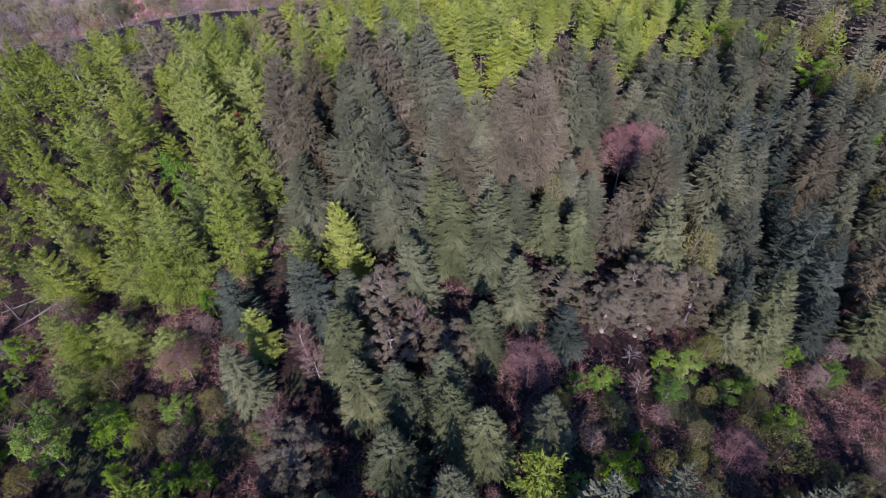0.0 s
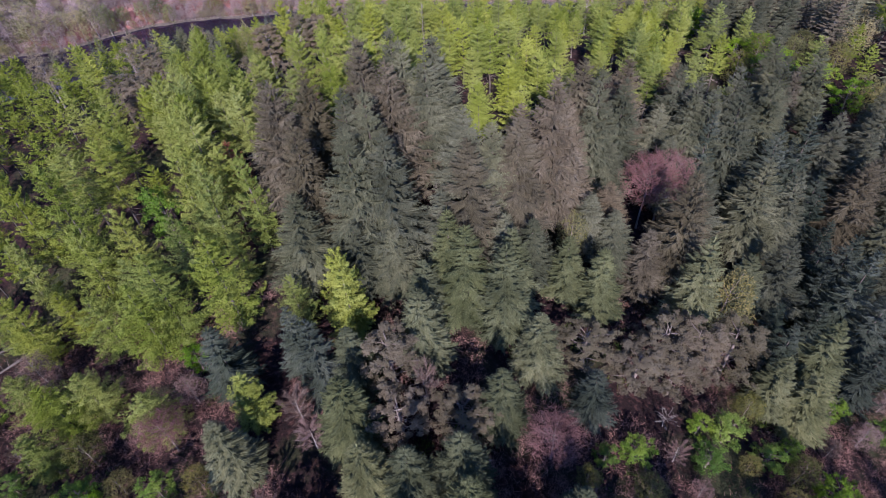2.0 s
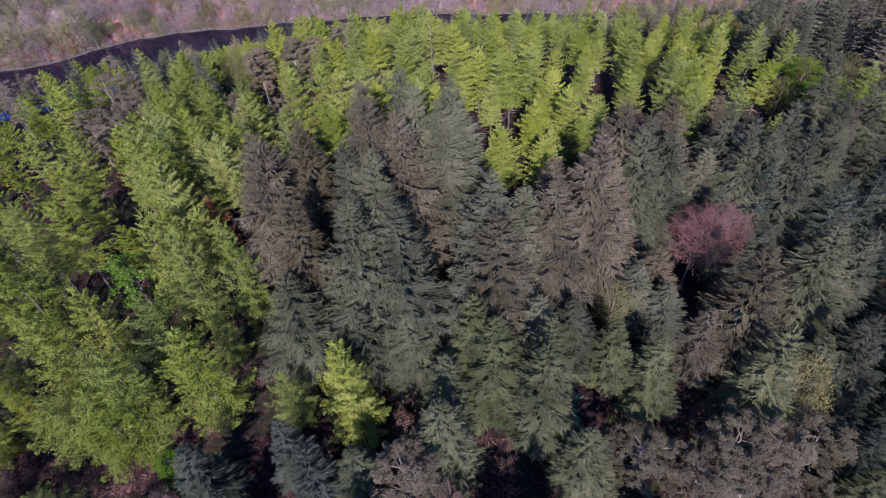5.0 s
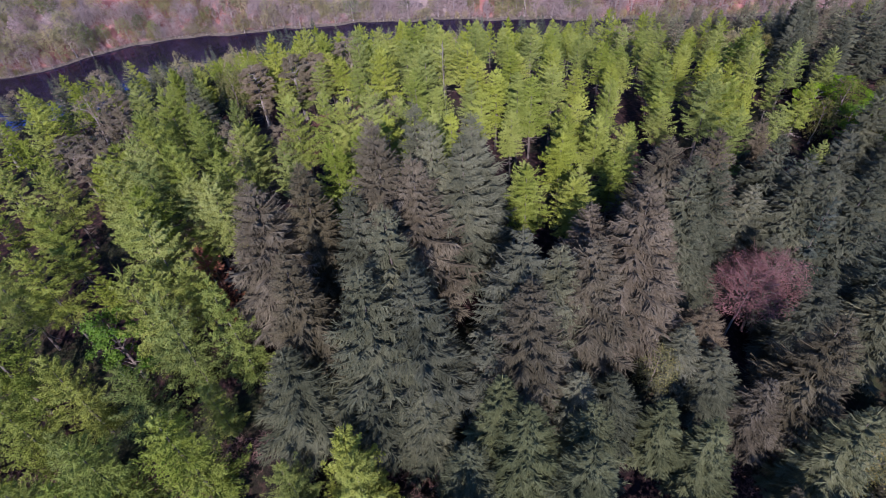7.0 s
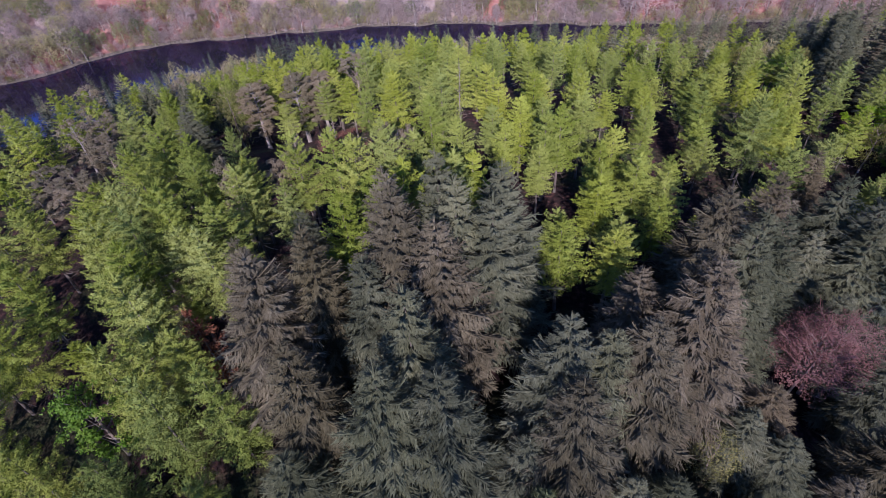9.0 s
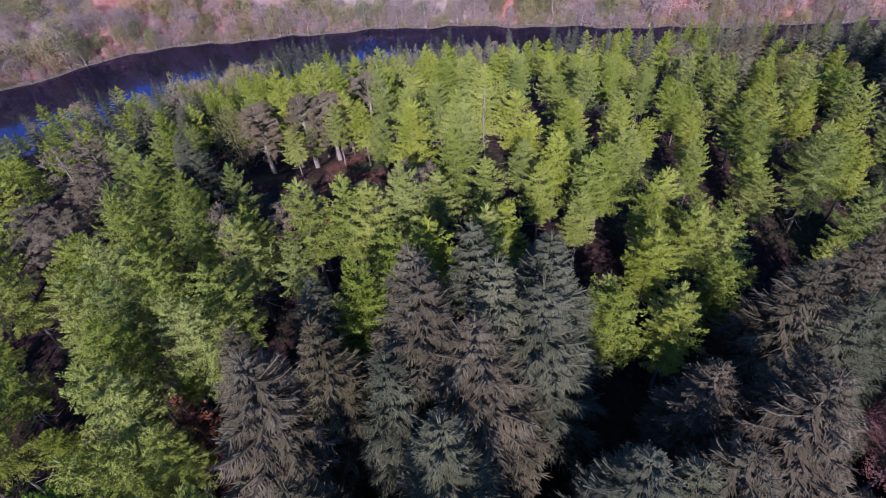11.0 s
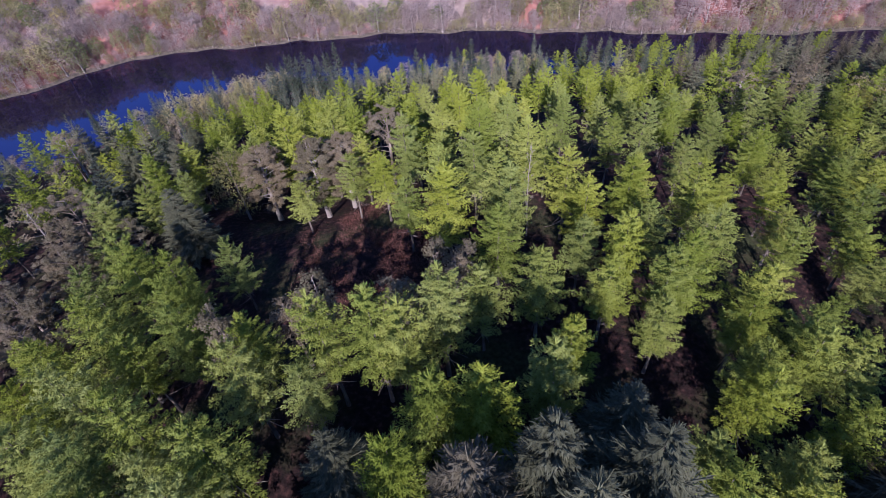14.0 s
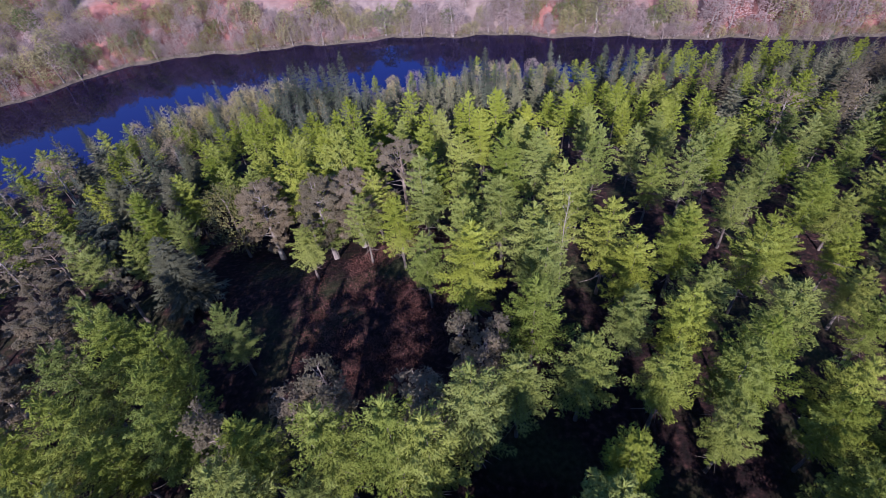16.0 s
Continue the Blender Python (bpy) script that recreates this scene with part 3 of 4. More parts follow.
def wild(key, places, name, label, rng):
    """Many trees of a kind too many to count, as one object."""
    meshes = [([np.array([v.co[:] for v in m.vertices]) for m in pair[:2]], [np.array([list(p.vertices) for p in m.polygons]) for m in pair[:2]], pair[2], pair[:2]) for pair in KINDS[key][3]]
    verts, faces, mats, at = [], [], [], 0
    for x, y, tall, wide in places:
        vs, fs, h, _ = meshes[rng.randrange(len(meshes))]
        k, a = tall / h, rng.uniform(0, 6.28)
        turn = np.array([[math.cos(a) * k * wide, -math.sin(a) * k * wide, 0], [math.sin(a) * k * wide, math.cos(a) * k * wide, 0], [0, 0, k]])
        for i in (0, 1):
            verts.append(vs[i] @ turn.T + np.array((x, y, height(x, y) - 0.1)))
            faces.append(fs[i] + at)
            mats.append(np.full(len(fs[i]), i))
            at += len(vs[i])
    me = bpy.data.meshes.new(name)
    v, f, mt = np.concatenate(verts), np.concatenate(faces), np.concatenate(mats)
    me.vertices.add(len(v))
    me.vertices.foreach_set("co", v.ravel())
    me.loops.add(f.size)
    me.loops.foreach_set("vertex_index", f.ravel())
    me.polygons.add(len(f))
    me.polygons.foreach_set("loop_start", np.arange(0, f.size, 3))
    me.polygons.foreach_set("loop_total", np.full(len(f), 3))
    me.polygons.foreach_set("material_index", mt)
    for m in meshes[0][3]:
        me.materials.append(m.materials[0])
    me.update(calc_edges=True)
    return tagged(new(name, me), label, KINDS[key][1], kind="stuff")


# ---- the plan of the wood ----
# trees that stand out: place and height of the tip over the river
LEAFY = [
    (-48.5, 31, 24.3), (27.4, 34.6, 14.4), (18.6, 35, 17.6), (-43.2, 35.2, 21.1), (36, 35.6, 12.9), (-41.3, 70.8, 41.7),
    (120.9, 158.3, 9.6),
]
OLIVE = [
    (23.7, 25.2, 15.2), (38.9, 26.9, 17.3), (18.9, 31.1, 13.5), (-37.7, 32.4, 19.7), (-29.7, 35.3, 20.1), (-39.4, 36.2, 18.9),
    (35.2, 40.9, 17.1), (37.5, 54.2, 24.2), (17.7, 63.7, 29.8), (-42.5, 132.8, 36), (99.6, 154.5, 11.2), (-73.1, 181, 23),
    (-60.3, 187.8, 20.7), (-92.3, 196.5, 13),
]
SPRUCE_NEAR = [
    (-6.9, 24.9, 27), (9.7, 27.1, 24.4), (-6.1, 31.8, 28.9), (-0.8, 32.7, 20.7), (-10.5, 32.7, 25.8), (-25.4, 36.4, 24.2),
    (-12.6, 38.7, 32.1), (4.1, 39.2, 28.2), (43.1, 41.3, 15.4), (39.3, 43.2, 21.6), (-12.5, 46, 26.9), (46.8, 46.3, 23.4),
    (-3.5, 54, 30.3), (-0.1, 57.4, 37.3), (41.3, 57.5, 24.7), (7.2, 58.5, 34.9), (47.2, 58.7, 25.8), (10.9, 59, 32.6),
    (-7, 62.7, 45.3), (-11.2, 62.9, 45.8), (20.1, 64.5, 32.2), (2.9, 65.9, 45.9), (6.5, 66, 43.6), (-8.9, 67.8, 48.3),
    (47.3, 69.2, 32.2), (38.6, 69.8, 31.3), (-12.6, 74.1, 45.9), (26, 75.5, 32.5), (35.3, 75.7, 33),
]
SPRUCE_MIDDLE = [
    (23.5, 76.9, 44.5), (46.2, 78.6, 39.3), (42.5, 80, 38.6), (0.1, 80.9, 49.3), (40.3, 81.1, 36.9), (-5.7, 81.3, 50.9),
    (41.3, 83, 39), (-20.1, 85.5, 42.5), (0.8, 86, 44.8), (40.1, 87, 39.3), (56.9, 87, 35.2), 
    (-54.2, 148.7, 30), (54.3, 164.5, 23.2), (-7.9, 178.7, 27.2),
]
LARCH_NEAR = [
    (-49, 39.5, 22.3), (-24.2, 42.2, 28.8), (-36.5, 42.7, 23.6), (-49, 44.7, 26), (-53.4, 46.7, 26.1), (-45.9, 46.8, 24.8),
    (-14.1, 55.3, 34.1), (-46.5, 55.7, 29.3), (-36.9, 55.8, 35.6), (-29.1, 56.3, 37.5), (-48.5, 62.2, 35.7), (-36.2, 63.6, 35.5),
    (-43.9, 65.2, 35.9), (-26.5, 68, 41.2), (-36.1, 71, 41), (-34.7, 72.5, 39.8), (-49.6, 76.4, 40.3), (-54.5, 76.7, 40),
    (6.6, 81.6, 41.4), (13.3, 83.5, 39.6), (6.6, 84.2, 40.7), (-33, 84.9, 42.2), (-37.8, 85.5, 44.5), (-28.9, 85.7, 44.8),
    (-45.1, 87.4, 38.3), (12.1, 88, 41.7), (-35.1, 88.2, 45.2), (-3.7, 89.5, 45.6), (13.1, 90.8, 41.3), (17.5, 91.1, 41.9),
]
LARCH_MIDDLE = [
    (21.5, 91.3, 40.1), (-28.2, 92.1, 44.5), (-48.3, 92.8, 40.2), (-1.3, 93.1, 43.1), (-55.1, 93.1, 40.9), (-14.9, 93.9, 46),
    (-17.3, 94.7, 46.6), (14.4, 95.4, 41.4), (-28.2, 95.8, 43.3), (-63.4, 96.3, 39.2), (-39.6, 96.4, 41.1), (-11.7, 97, 46),
    (-51.3, 98.6, 38.6), (-8, 99.5, 42.8), (-2.6, 100.5, 43.4), (31.5, 102.2, 36.3), (51.1, 103.4, 34.2), (-46.4, 104, 42),
    (14.6, 104.2, 43.3), (2.5, 105.6, 42.2), (45.9, 105.9, 36.6), (43.1, 106, 38.4), (-5.8, 106.1, 43.8), (32.6, 106.7, 36.4),
    (40.7, 107.1, 39.7), (43.3, 108.1, 39.5), (10.1, 108.5, 40.9), (25.7, 109.8, 37.6), (-51.2, 113.5, 37.9),
]
LARCH_FAR = [
    (-67.7, 113.6, 39.6), (-4.7, 114, 44.8), (-11, 115.1, 45.3), (3, 115.6, 43.4), (39.2, 116, 38), (11.8, 117.7, 40.3),
    (38.7, 119.4, 37.3), (-0.7, 120.4, 44.6), (-54.9, 121.5, 39.8), (31.8, 121.8, 36), (-18.4, 121.8, 40.8), (-29.5, 122.3, 34.7),
    (39.7, 123.2, 36.3), (-15.2, 123.8, 44.7), (30, 123.8, 36.4), (-5.9, 126, 44.3), (38.6, 126.3, 36.5), (-28, 127.7, 29.8),
    (-51.1, 129.2, 38.6), (-21.9, 129.5, 38.7), (34.1, 129.8, 34.7), (-52.5, 131.4, 37.1), (-67.5, 132.4, 34.9), (32.7, 134.7, 32.1),
    (-33, 135, 40.9), (-26.2, 135, 41.4), (18, 138.7, 34.4), (-24.1, 138.9, 39.1), (-7.7, 139.9, 39.7), (-0.5, 145, 37),
]
LARCH_FARTHER = [
    (33.3, 147.5, 26.5), (9.4, 148.3, 34.1), (-49.9, 150.2, 31.7), (57.1, 161.2, 22.4), (-79.1, 166.7, 27.2), (32.7, 171.4, 22.3),
    (-99.2, 173.2, 17.1), (33.1, 182.9, 20.8),
]
BLUE = [
    (14.7, 40.2, 26.9), (-16.4, 45.4, 33.4), (-28.3, 47.5, 31.1), (53.3, 77.1, 35.1), (42.2, 77.9, 38.3), (59.6, 78.9, 32.5),
    (-89.6, 175.5, 23.7), (-90.8, 177.1, 22.2), (-89.8, 180.7, 19.3), (-50.2, 194.5, 21.4),
]
PINE = [
    (-17.4, 25.8, 27), (-0.3, 38.2, 26.1), (-7.2, 38.6, 27.2), (21.1, 43.8, 24.9), (-8, 44.8, 31.2), (28.9, 45.7, 26.3),
    (15.3, 46.3, 26.6), (25.6, 46.7, 25.7), (35.2, 47.4, 23.5), (-55.6, 104.8, 38.7), (-60.2, 106.1, 38.6), (-55.9, 112.9, 37.8),
    (-18.8, 134.8, 40.3),
]
PINK = [
    (32.3, 26.2, 15.7), (-34.4, 40.3, 18.4), (31, 71.8, 32), (34.6, 73.4, 31.6),
]
BROWN = [
    (31.3, 60.1, 37.6), (3, 61.8, 44), (-17.8, 65.7, 46), (23.3, 66.6, 31.5), (10, 66.7, 43.5), (14.9, 69.1, 47.1),
    (17.3, 70.4, 43.2), (15.9, 71.9, 45.9), (11.6, 73.8, 41.8), (-6.3, 74.1, 49), (-23.9, 77.3, 46.1), (22, 80.5, 44.4),
    (30.3, 85, 42.2), (43.8, 96.6, 36.2),
]
BARE = [
    (51.8, 38.9, 10.6), (-4.1, 42.7, 26.4), (-33.4, 46.3, 23.8), (-54.5, 50.8, 24.4),
]
SAPLING = [
    (-15.1, 95.9, 46.1), (-31.3, 97, 44.3), (-15.5, 98.8, 44.6), (-22.2, 98.8, 43), (-25.8, 99.2, 41.8), (-23.3, 100.6, 43.6),
    (-10.4, 102.4, 42.7), (-9, 105, 41.7), (-12.1, 105.1, 42.4), (-50.5, 118.6, 37.3),
]
TALLPINE = [
    (-24.6, 129.5, 39.5), (-28.2, 127.5, 41), (-37, 131, 38.5),
]
SNAG = [
    (-0.9, 116.8, 45),
]
RUSTY = [
    (-31.4, 77.4, 37.6),
]
DEAD = [
    (23.7, 39.1, 17.2),
]
SPRUCE_MORE = [
    (2.8, 25.9, 20.5), (-0.5, 28.6, 22.7), (9.4, 45.6, 28.8), (-4.2, 48.5, 33.4), (6.2, 51.3, 36.3), (1.8, 54.8, 36.5),
    (19.3, 54.8, 31), (7.5, 55.2, 35.2), (15.2, 56.8, 30.3), (-11.9, 58.7, 35.8), (-7.1, 59, 32.6), (-18.8, 60.8, 39),
    (-0.5, 61.5, 37.2), (23, 62.4, 30.1), (-1.2, 77.1, 48.7), (-4.3, 78.3, 49.9), (28.3, 79.7, 41.2), (36, 83.2, 34.8),
    (-44.9, 120.6, 38.9),
]
LARCH_MORE_NEAR = [
    (-13, 52.7, 34.4), (-39.4, 53.7, 32.5), (-57.6, 62.8, 34), (-32.2, 68.1, 40.1), (-52.6, 68.6, 41.1), (-60.9, 71.3, 40.2),
    (-31.6, 73.9, 38.9), (-34.7, 76.1, 44.5), (-37.3, 77.9, 42.7), (11.8, 80.7, 40.1), (-37.1, 81.5, 43.7), (-49.2, 81.5, 42.6),
    (-33.5, 82, 36.8), (-29.5, 82, 44.2), (-15.3, 83, 46.2), (18.5, 85.9, 39.7), (-42.3, 86.5, 44.1), (-9.1, 87.1, 46.6),
    (-12.6, 87.9, 44.9), (-41.1, 90.8, 44.8), (-23.1, 91.6, 41.8), (18.8, 93.8, 40.9), (-21.6, 94.6, 46.6),
    (38.9, 95.2, 39.1), (6.9, 95.4, 41.5), (-46.4, 95.6, 41.7), (-34.9, 97.3, 42.9), (-42.4, 98, 44.1), (16.8, 98, 41.6),
]
LARCH_MORE_FAR = [
    (8.4, 98.7, 44.1), (3.3, 99.3, 43), (10.7, 100.7, 43.6), (-37, 101.2, 42.6), (38.7, 103.4, 40.7), (6.1, 103.9, 44),
    (-42.2, 105.5, 45), (-38.8, 105.9, 41.9), (-65.6, 108.2, 39.9), (34.7, 110.9, 38.5), (-4, 111.2, 45.1), (4.2, 111.3, 42.5),
    (-10.6, 111.4, 45.5), (10, 114.6, 42.1), (-15.2, 114.8, 41.7), (21.9, 116.4, 37), (35.4, 116.8, 37.8), (27.6, 121.7, 39.4),
    (19.5, 122.4, 38.9), (-79.5, 128.6, 37.3), (-22.8, 133.8, 40.9), (-28.6, 138.4, 39.8), (-64.2, 139, 33.7),
]
PINE_MORE = [
    (-55, 102.3, 38), (26.1, 43.8, 25.1), (-53.3, 110.5, 39.5),
]
BROWN_MORE = [
    (26.8, 59, 29.6), (-21.6, 73.5, 48), (-17.3, 75.7, 48.1), (-9.7, 77.1, 50.6), (-10.3, 80, 50.4),
]
PINK_MORE = [
    (9, 35.1, 19.8),
]
LEAFY_MORE = [
    (-41.3, 32.6, 21.6),
]
BLUE_MORE = [
    (42.3, 47.2, 22.1), (56.2, 50.1, 24.1), (55.7, 54.6, 26.4),
]
MARKED = {"leafy": LEAFY + LEAFY_MORE, "olive": OLIVE, "spruce": SPRUCE_NEAR + SPRUCE_MIDDLE + SPRUCE_MORE, "larch": LARCH_NEAR + LARCH_MIDDLE + LARCH_FAR + LARCH_FARTHER + LARCH_MORE_NEAR + LARCH_MORE_FAR, "blue": BLUE + BLUE_MORE, "pine": PINE + PINE_MORE, "pink": PINK + PINK_MORE, "brown": BROWN + BROWN_MORE, "bare": BARE, "sapling": SAPLING, "tallpine": TALLPINE, "snag": SNAG, "dead": DEAD, "rusty": RUSTY}

GAPS = [(-29, 105, 5, 4), (-29, 116, 13, 8), (-36, 121, 8, 8), (-21, 108, 8, 5), (-41, 124, 5, 5), (24, 85, 8, 7), (31, 80, 5, 5), (5.5, 76, 5, 5.5), (10, 77, 4, 4), (-23, 36, 5, 4), (52, 33, 8, 6), (-47, 49, 9, 5), (-36, 44, 5, 4), (8, 36, 5, 5), (-3, 42, 5, 4), (-33, 127, 9, 7), (-45, 117, 6, 7)]
SHADE = [(-0.6, 112.5, 4, 4), (-8.5, 100.7, 4, 4), (4, 103, 4, 4), (8, 90, 4, 3), (31, 106, 5, 4), (14, 79, 7, 5), (20, 86, 6, 5), (27, 88, 6, 6), (-49, 98, 4, 3), (-38, 96, 5, 3), (-50, 107, 3, 3), (-6, 92, 8, 4), (20, 99, 3, 4)]
NEEDLE = ("spruce", "brown", "blue", "larch")
TALL = {"spruce": 19, "brown": 20, "blue": 13, "larch": 14.5, "pine": 14, "sapling": 12, "tallpine": 16, "snag": 15, "dead": 5, "rusty": 8, "leafy": 6, "olive": 6.5, "pink": 12, "bare": 6}
ROOM = {"spruce": 5.6, "brown": 5.6, "blue": 4.2, "larch": 4.8, "pine": 4.3, "sapling": 3.0, "tallpine": 4.0, "snag": 2.5, "dead": 3.0, "rusty": 3.0, "leafy": 3.2, "olive": 3.2, "pink": 4.5, "bare": 3.0}
standing = []
for key, places in MARKED.items():
    for x, y, top in places:
        tall = min((1.45 if key in NEEDLE else 2.0) * TALL[key], max(0.6 * TALL[key], top - height(x, y)))
        wide = (TALL[key] / tall) ** 0.5 * R.uniform(0.95, 1.15) * (1.3 if key == "pine" and y < 60 else 1.12 if key == "tallpine" else 1.0)
        far = y > 150 or x < -62 or x > 85
        plant("far_" + key if far and key != "sapling" else key, x, y, tall, key + " trees", wide)
        standing.append((x, y, key, tall))


for i in range(12):      # slender firs above the river
    x, y = -58 + 1.75 * i + R.uniform(-0.5, 0.5), 207 + R.uniform(-2.0, 2.0)
    tall = (18.5 + 0.2 * i) * R.uniform(0.9, 1.05) - height(x, y)
    plant("spire", x, y, tall, "firs above the river", 0.95)
    standing.append((x, y, "blue", tall))
for x, y, tall in ((-16.6, 208, 14), (-5, 208, 13.5), (-1.2, 208, 15), (30, 208, 14.5), (37, 208, 13.5)):
    plant("spire", x, y, tall, "firs above the river", 1.1)
    standing.append((x, y, "blue", tall))


def neighbour(x, y):
    return min(standing[:MARKS], key=lambda s: (s[0] - x) ** 2 + (s[1] - y) ** 2)


def growth(x, y):
    """What fills the wood between the marked trees: the kind and its height."""
    ns = near_shore(x)
    if y > ns - 3 or any(((x - a) / c) ** 2 + ((y - b) / d) ** 2 < 1 for a, b, c, d in GAPS):
        return None
    if any(((x - a) / c) ** 2 + ((y - b) / d) ** 2 < 1 for a, b, c, d in SHADE):
        return R.choice([("larch", 6.5), ("larch", 5), ("bare", 4), None])
    if y > ns - 22:
        if x < -100:
            return R.choice([("olive", 5), ("bare", 5), ("blue", 6)])
        if x < -80:
            return R.choice([("blue", 14), ("blue", 13), ("olive", 9)])
        if x < -55:
            return R.choice([("olive", 13), ("olive", 12), ("bare", 11), ("olive", 11), ("blue", 13)])
        if x > 18:
            return R.choice([("brown", 13), ("spruce", 14), ("blue", 12), ("larch", 13), ("brown", 14), ("larch", 12)])
        return R.choice([("larch", 12), ("larch", 11), ("larch", 10), ("olive", 10), ("bare", 9)])
    if y < 20:
        return R.choice([("spruce", 21), ("spruce", 19), ("larch", 17), None])
    if y < 44 or (y < 52 and x < -30):
        if x > 10 or x < -28:
            return R.choice([("leafy", 5), ("leafy", 4), ("bare", 4), ("olive", 4), ("olive", 6), ("larch", 8) if x < 0 else ("leafy", 6)])
        return R.choice([("spruce", 13), ("bare", 6), ("spruce", 12), None, ("spruce", 11)])
    if x > 62:
        spot = noise.noise(Vector((x * 0.03, y * 0.03, 9)))
        if spot > 0.12 and y < 185:
            return R.choice([("leafy", 8), ("olive", 9), ("larch", 12), ("spruce", 14)])
        return R.choice([("spruce", 17), ("brown", 17), ("spruce", 15), ("spruce", 13)])
    if y > 150 and x > 32 + 0.4 * (y - 150):
        return R.choice([("brown", 15), ("spruce", 14), ("brown", 13), ("larch", 13), ("pine", 12)])
    if x < -56 and y > 112:
        return R.choice([("larch", 12), ("larch", 11), ("blue", 12), ("spruce", 14), ("pine", 11), ("pine", 12)])
    s = neighbour(x, y)
    key = s[2] if s[2] in NEEDLE else "larch" if x < -15 or y > 90 else "spruce"
    return key, (0.5 * TALL[key] + 0.45 * min(s[3], 1.1 * TALL[key]) if s[2] == key else 0.95 * TALL[key])


MARKS = len(standing)
cells = {}
for s in standing:
    cells.setdefault((int(s[0] // 6), int(s[1] // 6)), []).append(s)


def free(x, y, room):
    a, b = int(x // 6), int(y // 6)
    return all((s[0] - x) ** 2 + (s[1] - y) ** 2 > (0.5 * (room + ROOM[s[2]])) ** 2 for i in (-1, 0, 1) for j in (-1, 0, 1) for s in cells.get((a + i, b + j), ()))


rest = {}
tries = [(R.uniform(-175, 150), R.uniform(-14, 232)) for _ in range(17000)]
for x, y in tries:
    if abs(x + 8) > 42 + 0.80 * max(20, y):
        continue
    k = growth(x, y)
    if not k or not free(x, y, ROOM[k[0]] * (0.85 if x > 50 else 1.3 if 44 < y < 96 and x > -56 else 1.15 if y < 122 and x > -56 else 0.95)):
        continue
    key, tall = k
    tall *= R.uniform(0.82, 1.08) * (1 - 0.2 * ease(150, 178, y) * (key != "blue"))
    if key == "larch" and 50 < y < 100 and R.random() < 0.75:
        tall *= R.uniform(0.68, 0.9)
    if x < -80 and y > 140:
        tall = min(tall, 8.0 + 0.3 * (near_shore(x) - y)) if x > -93 else min(tall, 3.0 + 0.2 * (near_shore(x) - y), 7.0)
    if x < -93 and y > 120:
        tall = min(tall, 11.5 + 0.58 * (176 - y) - height(x, y))
        if tall < 2.0:
            continue
    cells.setdefault((int(x // 6), int(y // 6)), []).append((x, y, key, tall))
    far = y > 150 or x < -62 or x > 85 or y < 20
    rest.setdefault("far_" + key if far else key, []).append((x, y, tall, R.uniform(0.9, 1.15)))
rest["far_leafy"] = rest.get("far_leafy", []) + rest.pop("far_pink", [])
for key, places in rest.items():
    if key.startswith("far_"):
        if places:
            wild(key, places, KINDS[key][0] + "_wood", "far wood of " + KINDS[key][2].replace(" in a far stand", ""), R)
    else:
        places.sort(key=lambda p: abs(p[0] + 8) + 0.3 * abs(p[1] - 90))
        for x, y, tall, wide in places[:280]:
            plant(key, x, y, tall, key + " trees", wide)
        if places[280:]:
            wild(key, places[280:], KINDS[key][0] + "_wood", "wood of " + KINDS[key][2], R)

# ---- the far bank ----
BRACKEN_SLOPES = [(-139, 279, 9, 6), (-124, 284, 7, 6), (-160, 279, 6, 4), (-29, 275, 9, 5), (-2, 268, 8, 4), (72, 251, 8, 4), (84, 247, 5, 3), (114, 245, 6, 4), (-66, 284, 7, 4)]
banks = {}
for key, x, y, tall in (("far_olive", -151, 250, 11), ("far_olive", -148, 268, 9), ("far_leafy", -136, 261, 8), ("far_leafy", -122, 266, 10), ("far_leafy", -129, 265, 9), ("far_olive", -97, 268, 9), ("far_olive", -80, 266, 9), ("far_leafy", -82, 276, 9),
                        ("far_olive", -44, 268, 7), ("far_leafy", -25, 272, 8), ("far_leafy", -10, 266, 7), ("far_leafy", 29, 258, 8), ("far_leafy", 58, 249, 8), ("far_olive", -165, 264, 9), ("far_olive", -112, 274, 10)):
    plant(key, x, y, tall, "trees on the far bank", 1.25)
    cells.setdefault((int(x // 6), int(y // 6)), []).append((x, y, "pink", tall))
for _ in range(3400):
    x = R.uniform(-235, 190)
    rise = abs(R.gauss(0, 1)) * 18 if R.random() < 0.35 else R.uniform(0, 62)
    y = far_shore(x) + 0.4 + rise
    thick = noise.noise(Vector((x * 0.022, y * 0.030, 5))) + 0.5 * ease(-70, -115, x) - 0.12 + 0.6 * ease(10, 2, rise) - 0.05
    if R.random() > 0.85 + 2.2 * thick or (rise > 3 and any(((x - a) / c) ** 2 + ((y - b) / d) ** 2 < 1 for a, b, c, d in BRACKEN_SLOPES)):
        continue
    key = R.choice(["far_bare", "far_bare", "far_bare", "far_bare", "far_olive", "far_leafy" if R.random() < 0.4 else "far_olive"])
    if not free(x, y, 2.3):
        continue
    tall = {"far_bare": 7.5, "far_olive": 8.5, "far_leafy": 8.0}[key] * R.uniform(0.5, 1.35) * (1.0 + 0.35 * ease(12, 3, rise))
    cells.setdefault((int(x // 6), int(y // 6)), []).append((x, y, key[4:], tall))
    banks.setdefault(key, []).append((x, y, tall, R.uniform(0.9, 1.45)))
x = -262.0
while x < 225:      # the fringe of bushes at the water's edge
    x += R.uniform(0.7, 2.0)
    y = far_shore(x) + R.uniform(0.2, 2.2)
    banks.setdefault(R.choice(["far_bare", "far_bare", "far_olive"]), []).append((x, y, R.uniform(2.0, 5.5), R.uniform(1.0, 1.6)))
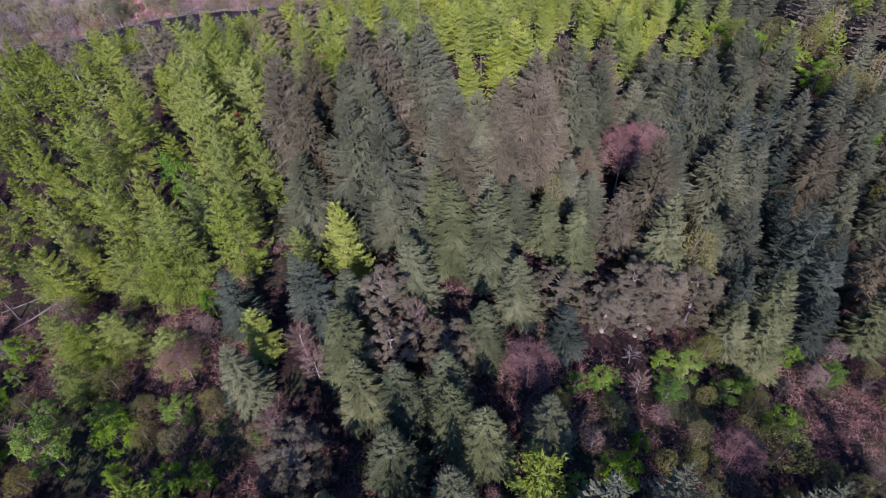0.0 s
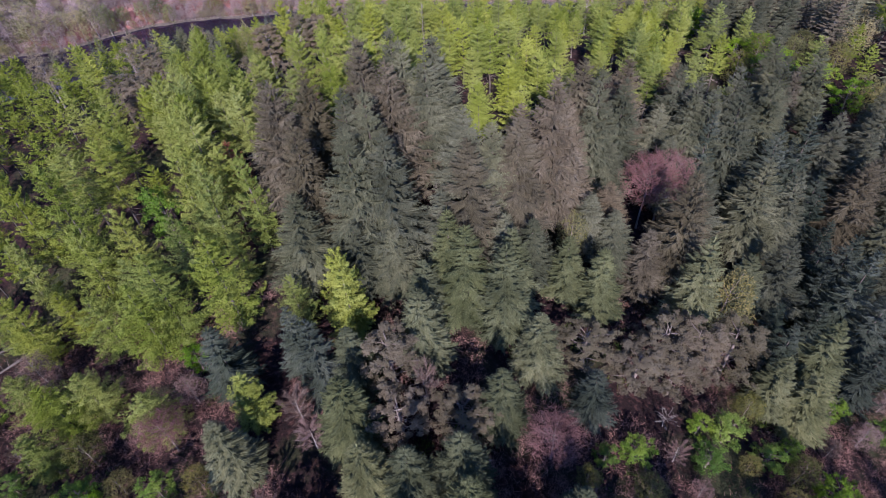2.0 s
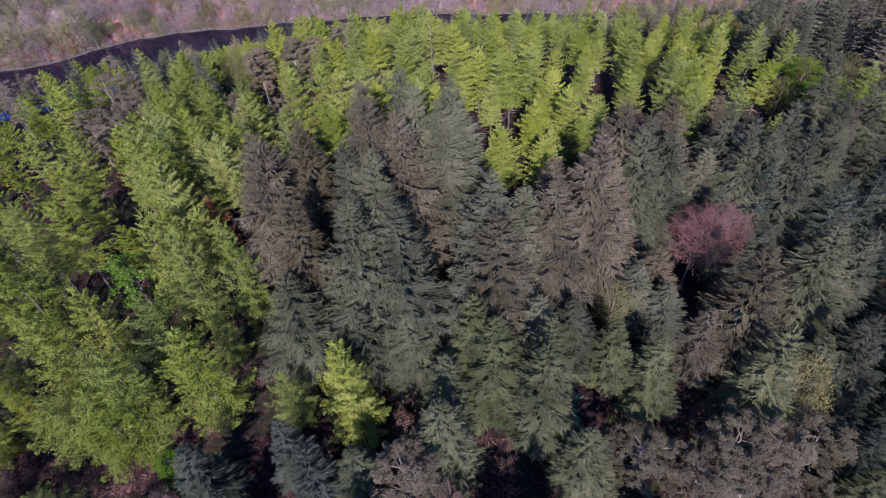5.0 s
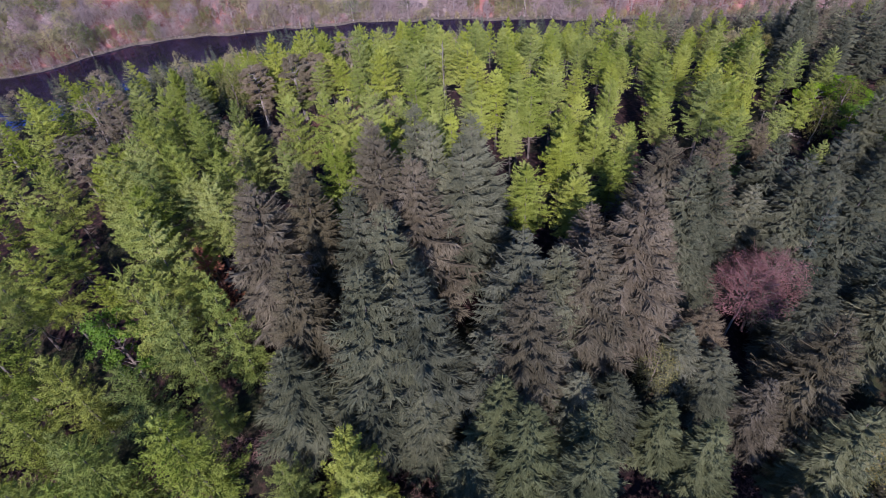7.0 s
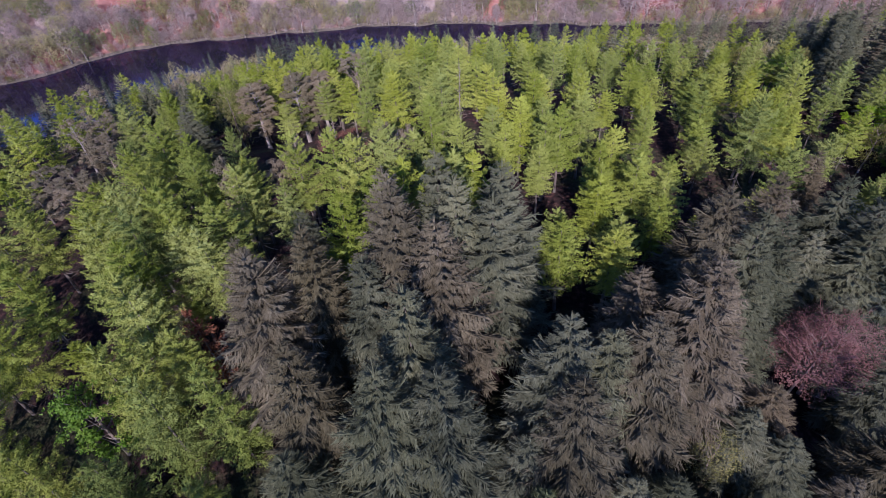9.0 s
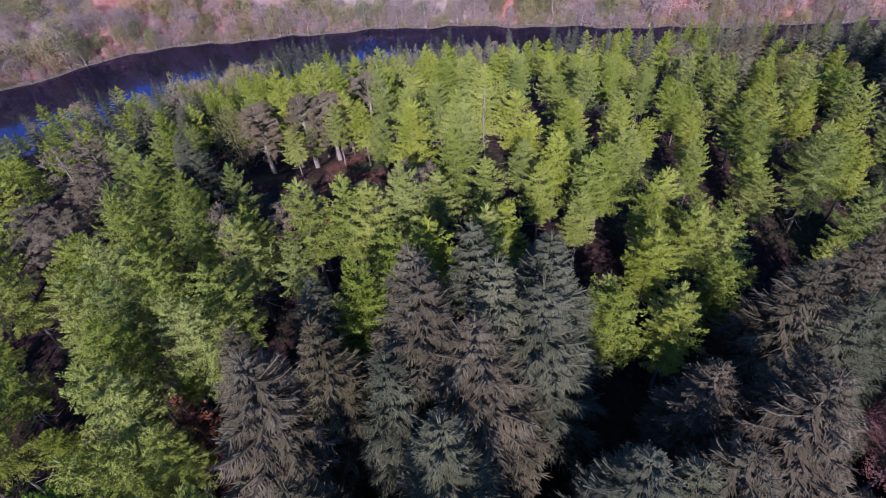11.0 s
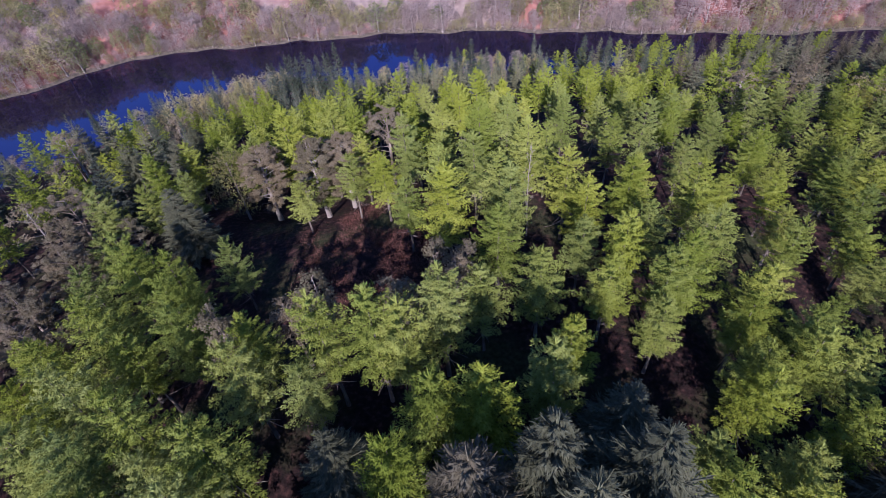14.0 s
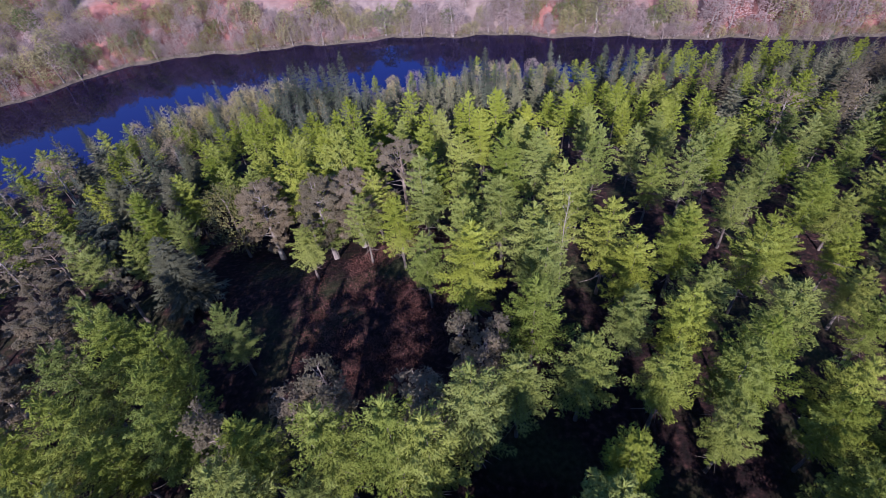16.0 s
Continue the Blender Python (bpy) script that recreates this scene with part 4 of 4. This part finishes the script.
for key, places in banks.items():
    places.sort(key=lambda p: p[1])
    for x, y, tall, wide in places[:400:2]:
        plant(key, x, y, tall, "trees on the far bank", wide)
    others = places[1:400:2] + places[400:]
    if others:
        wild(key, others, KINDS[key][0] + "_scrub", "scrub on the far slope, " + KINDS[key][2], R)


# ---- undergrowth ----
def scrub(name, label, category, material, count, area, tall, blades, rng, ok):
    """Low growth that nobody could count: sprays that rise from the ground."""
    s = Shape()
    for _ in range(count):
        x, y = rng.uniform(area[0], area[1]), rng.uniform(area[2], area[3])
        if not ok(x, y):
            continue
        base = Vector((x, y, height(x, y) - 0.05))
        size = tall * rng.uniform(0.4, 1.2)
        for _ in range(blades):
            d = Vector((rng.gauss(0, 0.8), rng.gauss(0, 0.8), abs(rng.gauss(0.6, 0.4)))) * size
            b = base + Vector((rng.gauss(0, 0.5), rng.gauss(0, 0.5), rng.uniform(0, 0.3) * size))
            s.blade(b, b + d, 0.022 + 0.016 * size, Vector((rng.gauss(0, 1), rng.gauss(0, 1), rng.gauss(0, 1))))
    return tagged(new(name, s.mesh(name, material)), label, category, kind="stuff")


R2 = random.Random(5)
scrub("brush", "low leafless mauve brush on the forest floor", "undergrowth", M_BRUSH, 4200, (-75, 75, 18, 62), 0.7, 60, R2, lambda x, y: noise.noise(Vector((x * 0.07, y * 0.07, 2))) > -0.1)
scrub("bracken", "rusty dead bracken on the forest floor", "undergrowth", M_BRACKEN, 5000, (-70, 70, 18, 135), 0.5, 30, R2, lambda x, y: noise.noise(Vector((x * 0.09, y * 0.09, 4))) > 0.0 and (y < 62 or bell(x, y, -21, 116, 9, 14) > 0.3 or bell(x, y, 25, 86, 10, 8) > 0.3))
# Red cover for the clearing's sunlit floor, since the litter is darkened for shade.
scrub("bracken", "rusty dead bracken in the clearing", "undergrowth", M_BRACKEN, 2200, (-30, -12, 106, 128), 0.35, 30, R2, lambda x, y: noise.noise(Vector((x * 0.16, y * 0.16, 14))) > -0.12)
scrub("bush", "low fresh green bushes on the forest floor", "undergrowth", M_LEAF, 700, (-70, 70, 18, 60), 0.8, 60, R2, lambda x, y: noise.noise(Vector((x * 0.09, y * 0.09, 7))) > 0.12)


# ---- fallen trees ----
def part(name, shape, material, parent, label="", smooth=True):
    ob = new(name, shape.mesh(name, material, smooth))
    ob.parent = parent
    return tagged(ob, label)


def log(x0, y0, x1, y1, r, label, rise=0.0, roots=False, bark=M_BARK, rng=random.Random(3)):
    """A trunk that lies on the ground with the stubs of its branches, and its torn-up root plate."""
    a = Vector((x0, y0, height(x0, y0) + r + rise))
    b = Vector((x1, y1, height(x1, y1) + r * 0.6))
    top = tagged(new("fallen_tree"), label, "fallen tree")
    top.matrix_basis = Matrix.Translation((x0, y0, height(x0, y0)))
    base = Vector((x0, y0, height(x0, y0)))
    n = 8
    pts = [a.lerp(b, i / (n - 1)) - base + Vector((rng.gauss(0, 0.05), rng.gauss(0, 0.05), rng.gauss(0, 0.03))) for i in range(n)]
    s = Shape()
    s.tube(pts, [r * (1 - 0.6 * i / (n - 1)) for i in range(n)], 8)
    part("trunk", s, bark, top)
    t = Shape()
    for i in range(12):
        p = pts[0].lerp(pts[-1], rng.uniform(0.25, 1.0))
        d = Vector((rng.gauss(0, 1), rng.gauss(0, 1), abs(rng.gauss(0.4, 0.6)))).normalized() * rng.uniform(0.5, 1.6)
        t.tube([p, p + d * 0.5 + Vector((0, 0, 0.06)), p + d], [0.05, 0.035, 0.012], 4)
    part("branch_stubs", t, bark, top)
    if roots:
        q = Shape()
        d0 = (pts[0] - pts[-1]).normalized()
        side = d0.cross(Vector((0, 0, 1))).normalized()
        up = side.cross(d0).normalized()
        for i in range(26):
            ang = 6.283 * i / 26 + rng.uniform(-0.1, 0.1)
            e = (side * math.cos(ang) + up * math.sin(ang)) * rng.uniform(1.2, 2.6) + d0 * rng.uniform(-0.2, 0.7)
            q.tube([pts[0], pts[0] + e * 0.55 + d0 * 0.2, pts[0] + e], [0.17, 0.10, 0.02], 5)
        part("root_plate", q, bark, top, "torn-up earthy root plate")
    return top


log(-57.5, 57.5, -66.0, 52.0, 0.24, "windthrown tree with an upturned root plate in mauve brush", 0.9, True, M_DARKBARK)
log(-60.0, 58.5, -69.0, 55.5, 0.17, "grey fallen trunk beside an upturned root plate", 0.5, False, M_DARKBARK)
log(-48.8, 97.0, -45.6, 93.9, 0.16, "pale fallen trunk on dark ground between larches")
log(22.8, 88.2, 24.4, 89.6, 0.15, "short bleached log on red-brown litter")
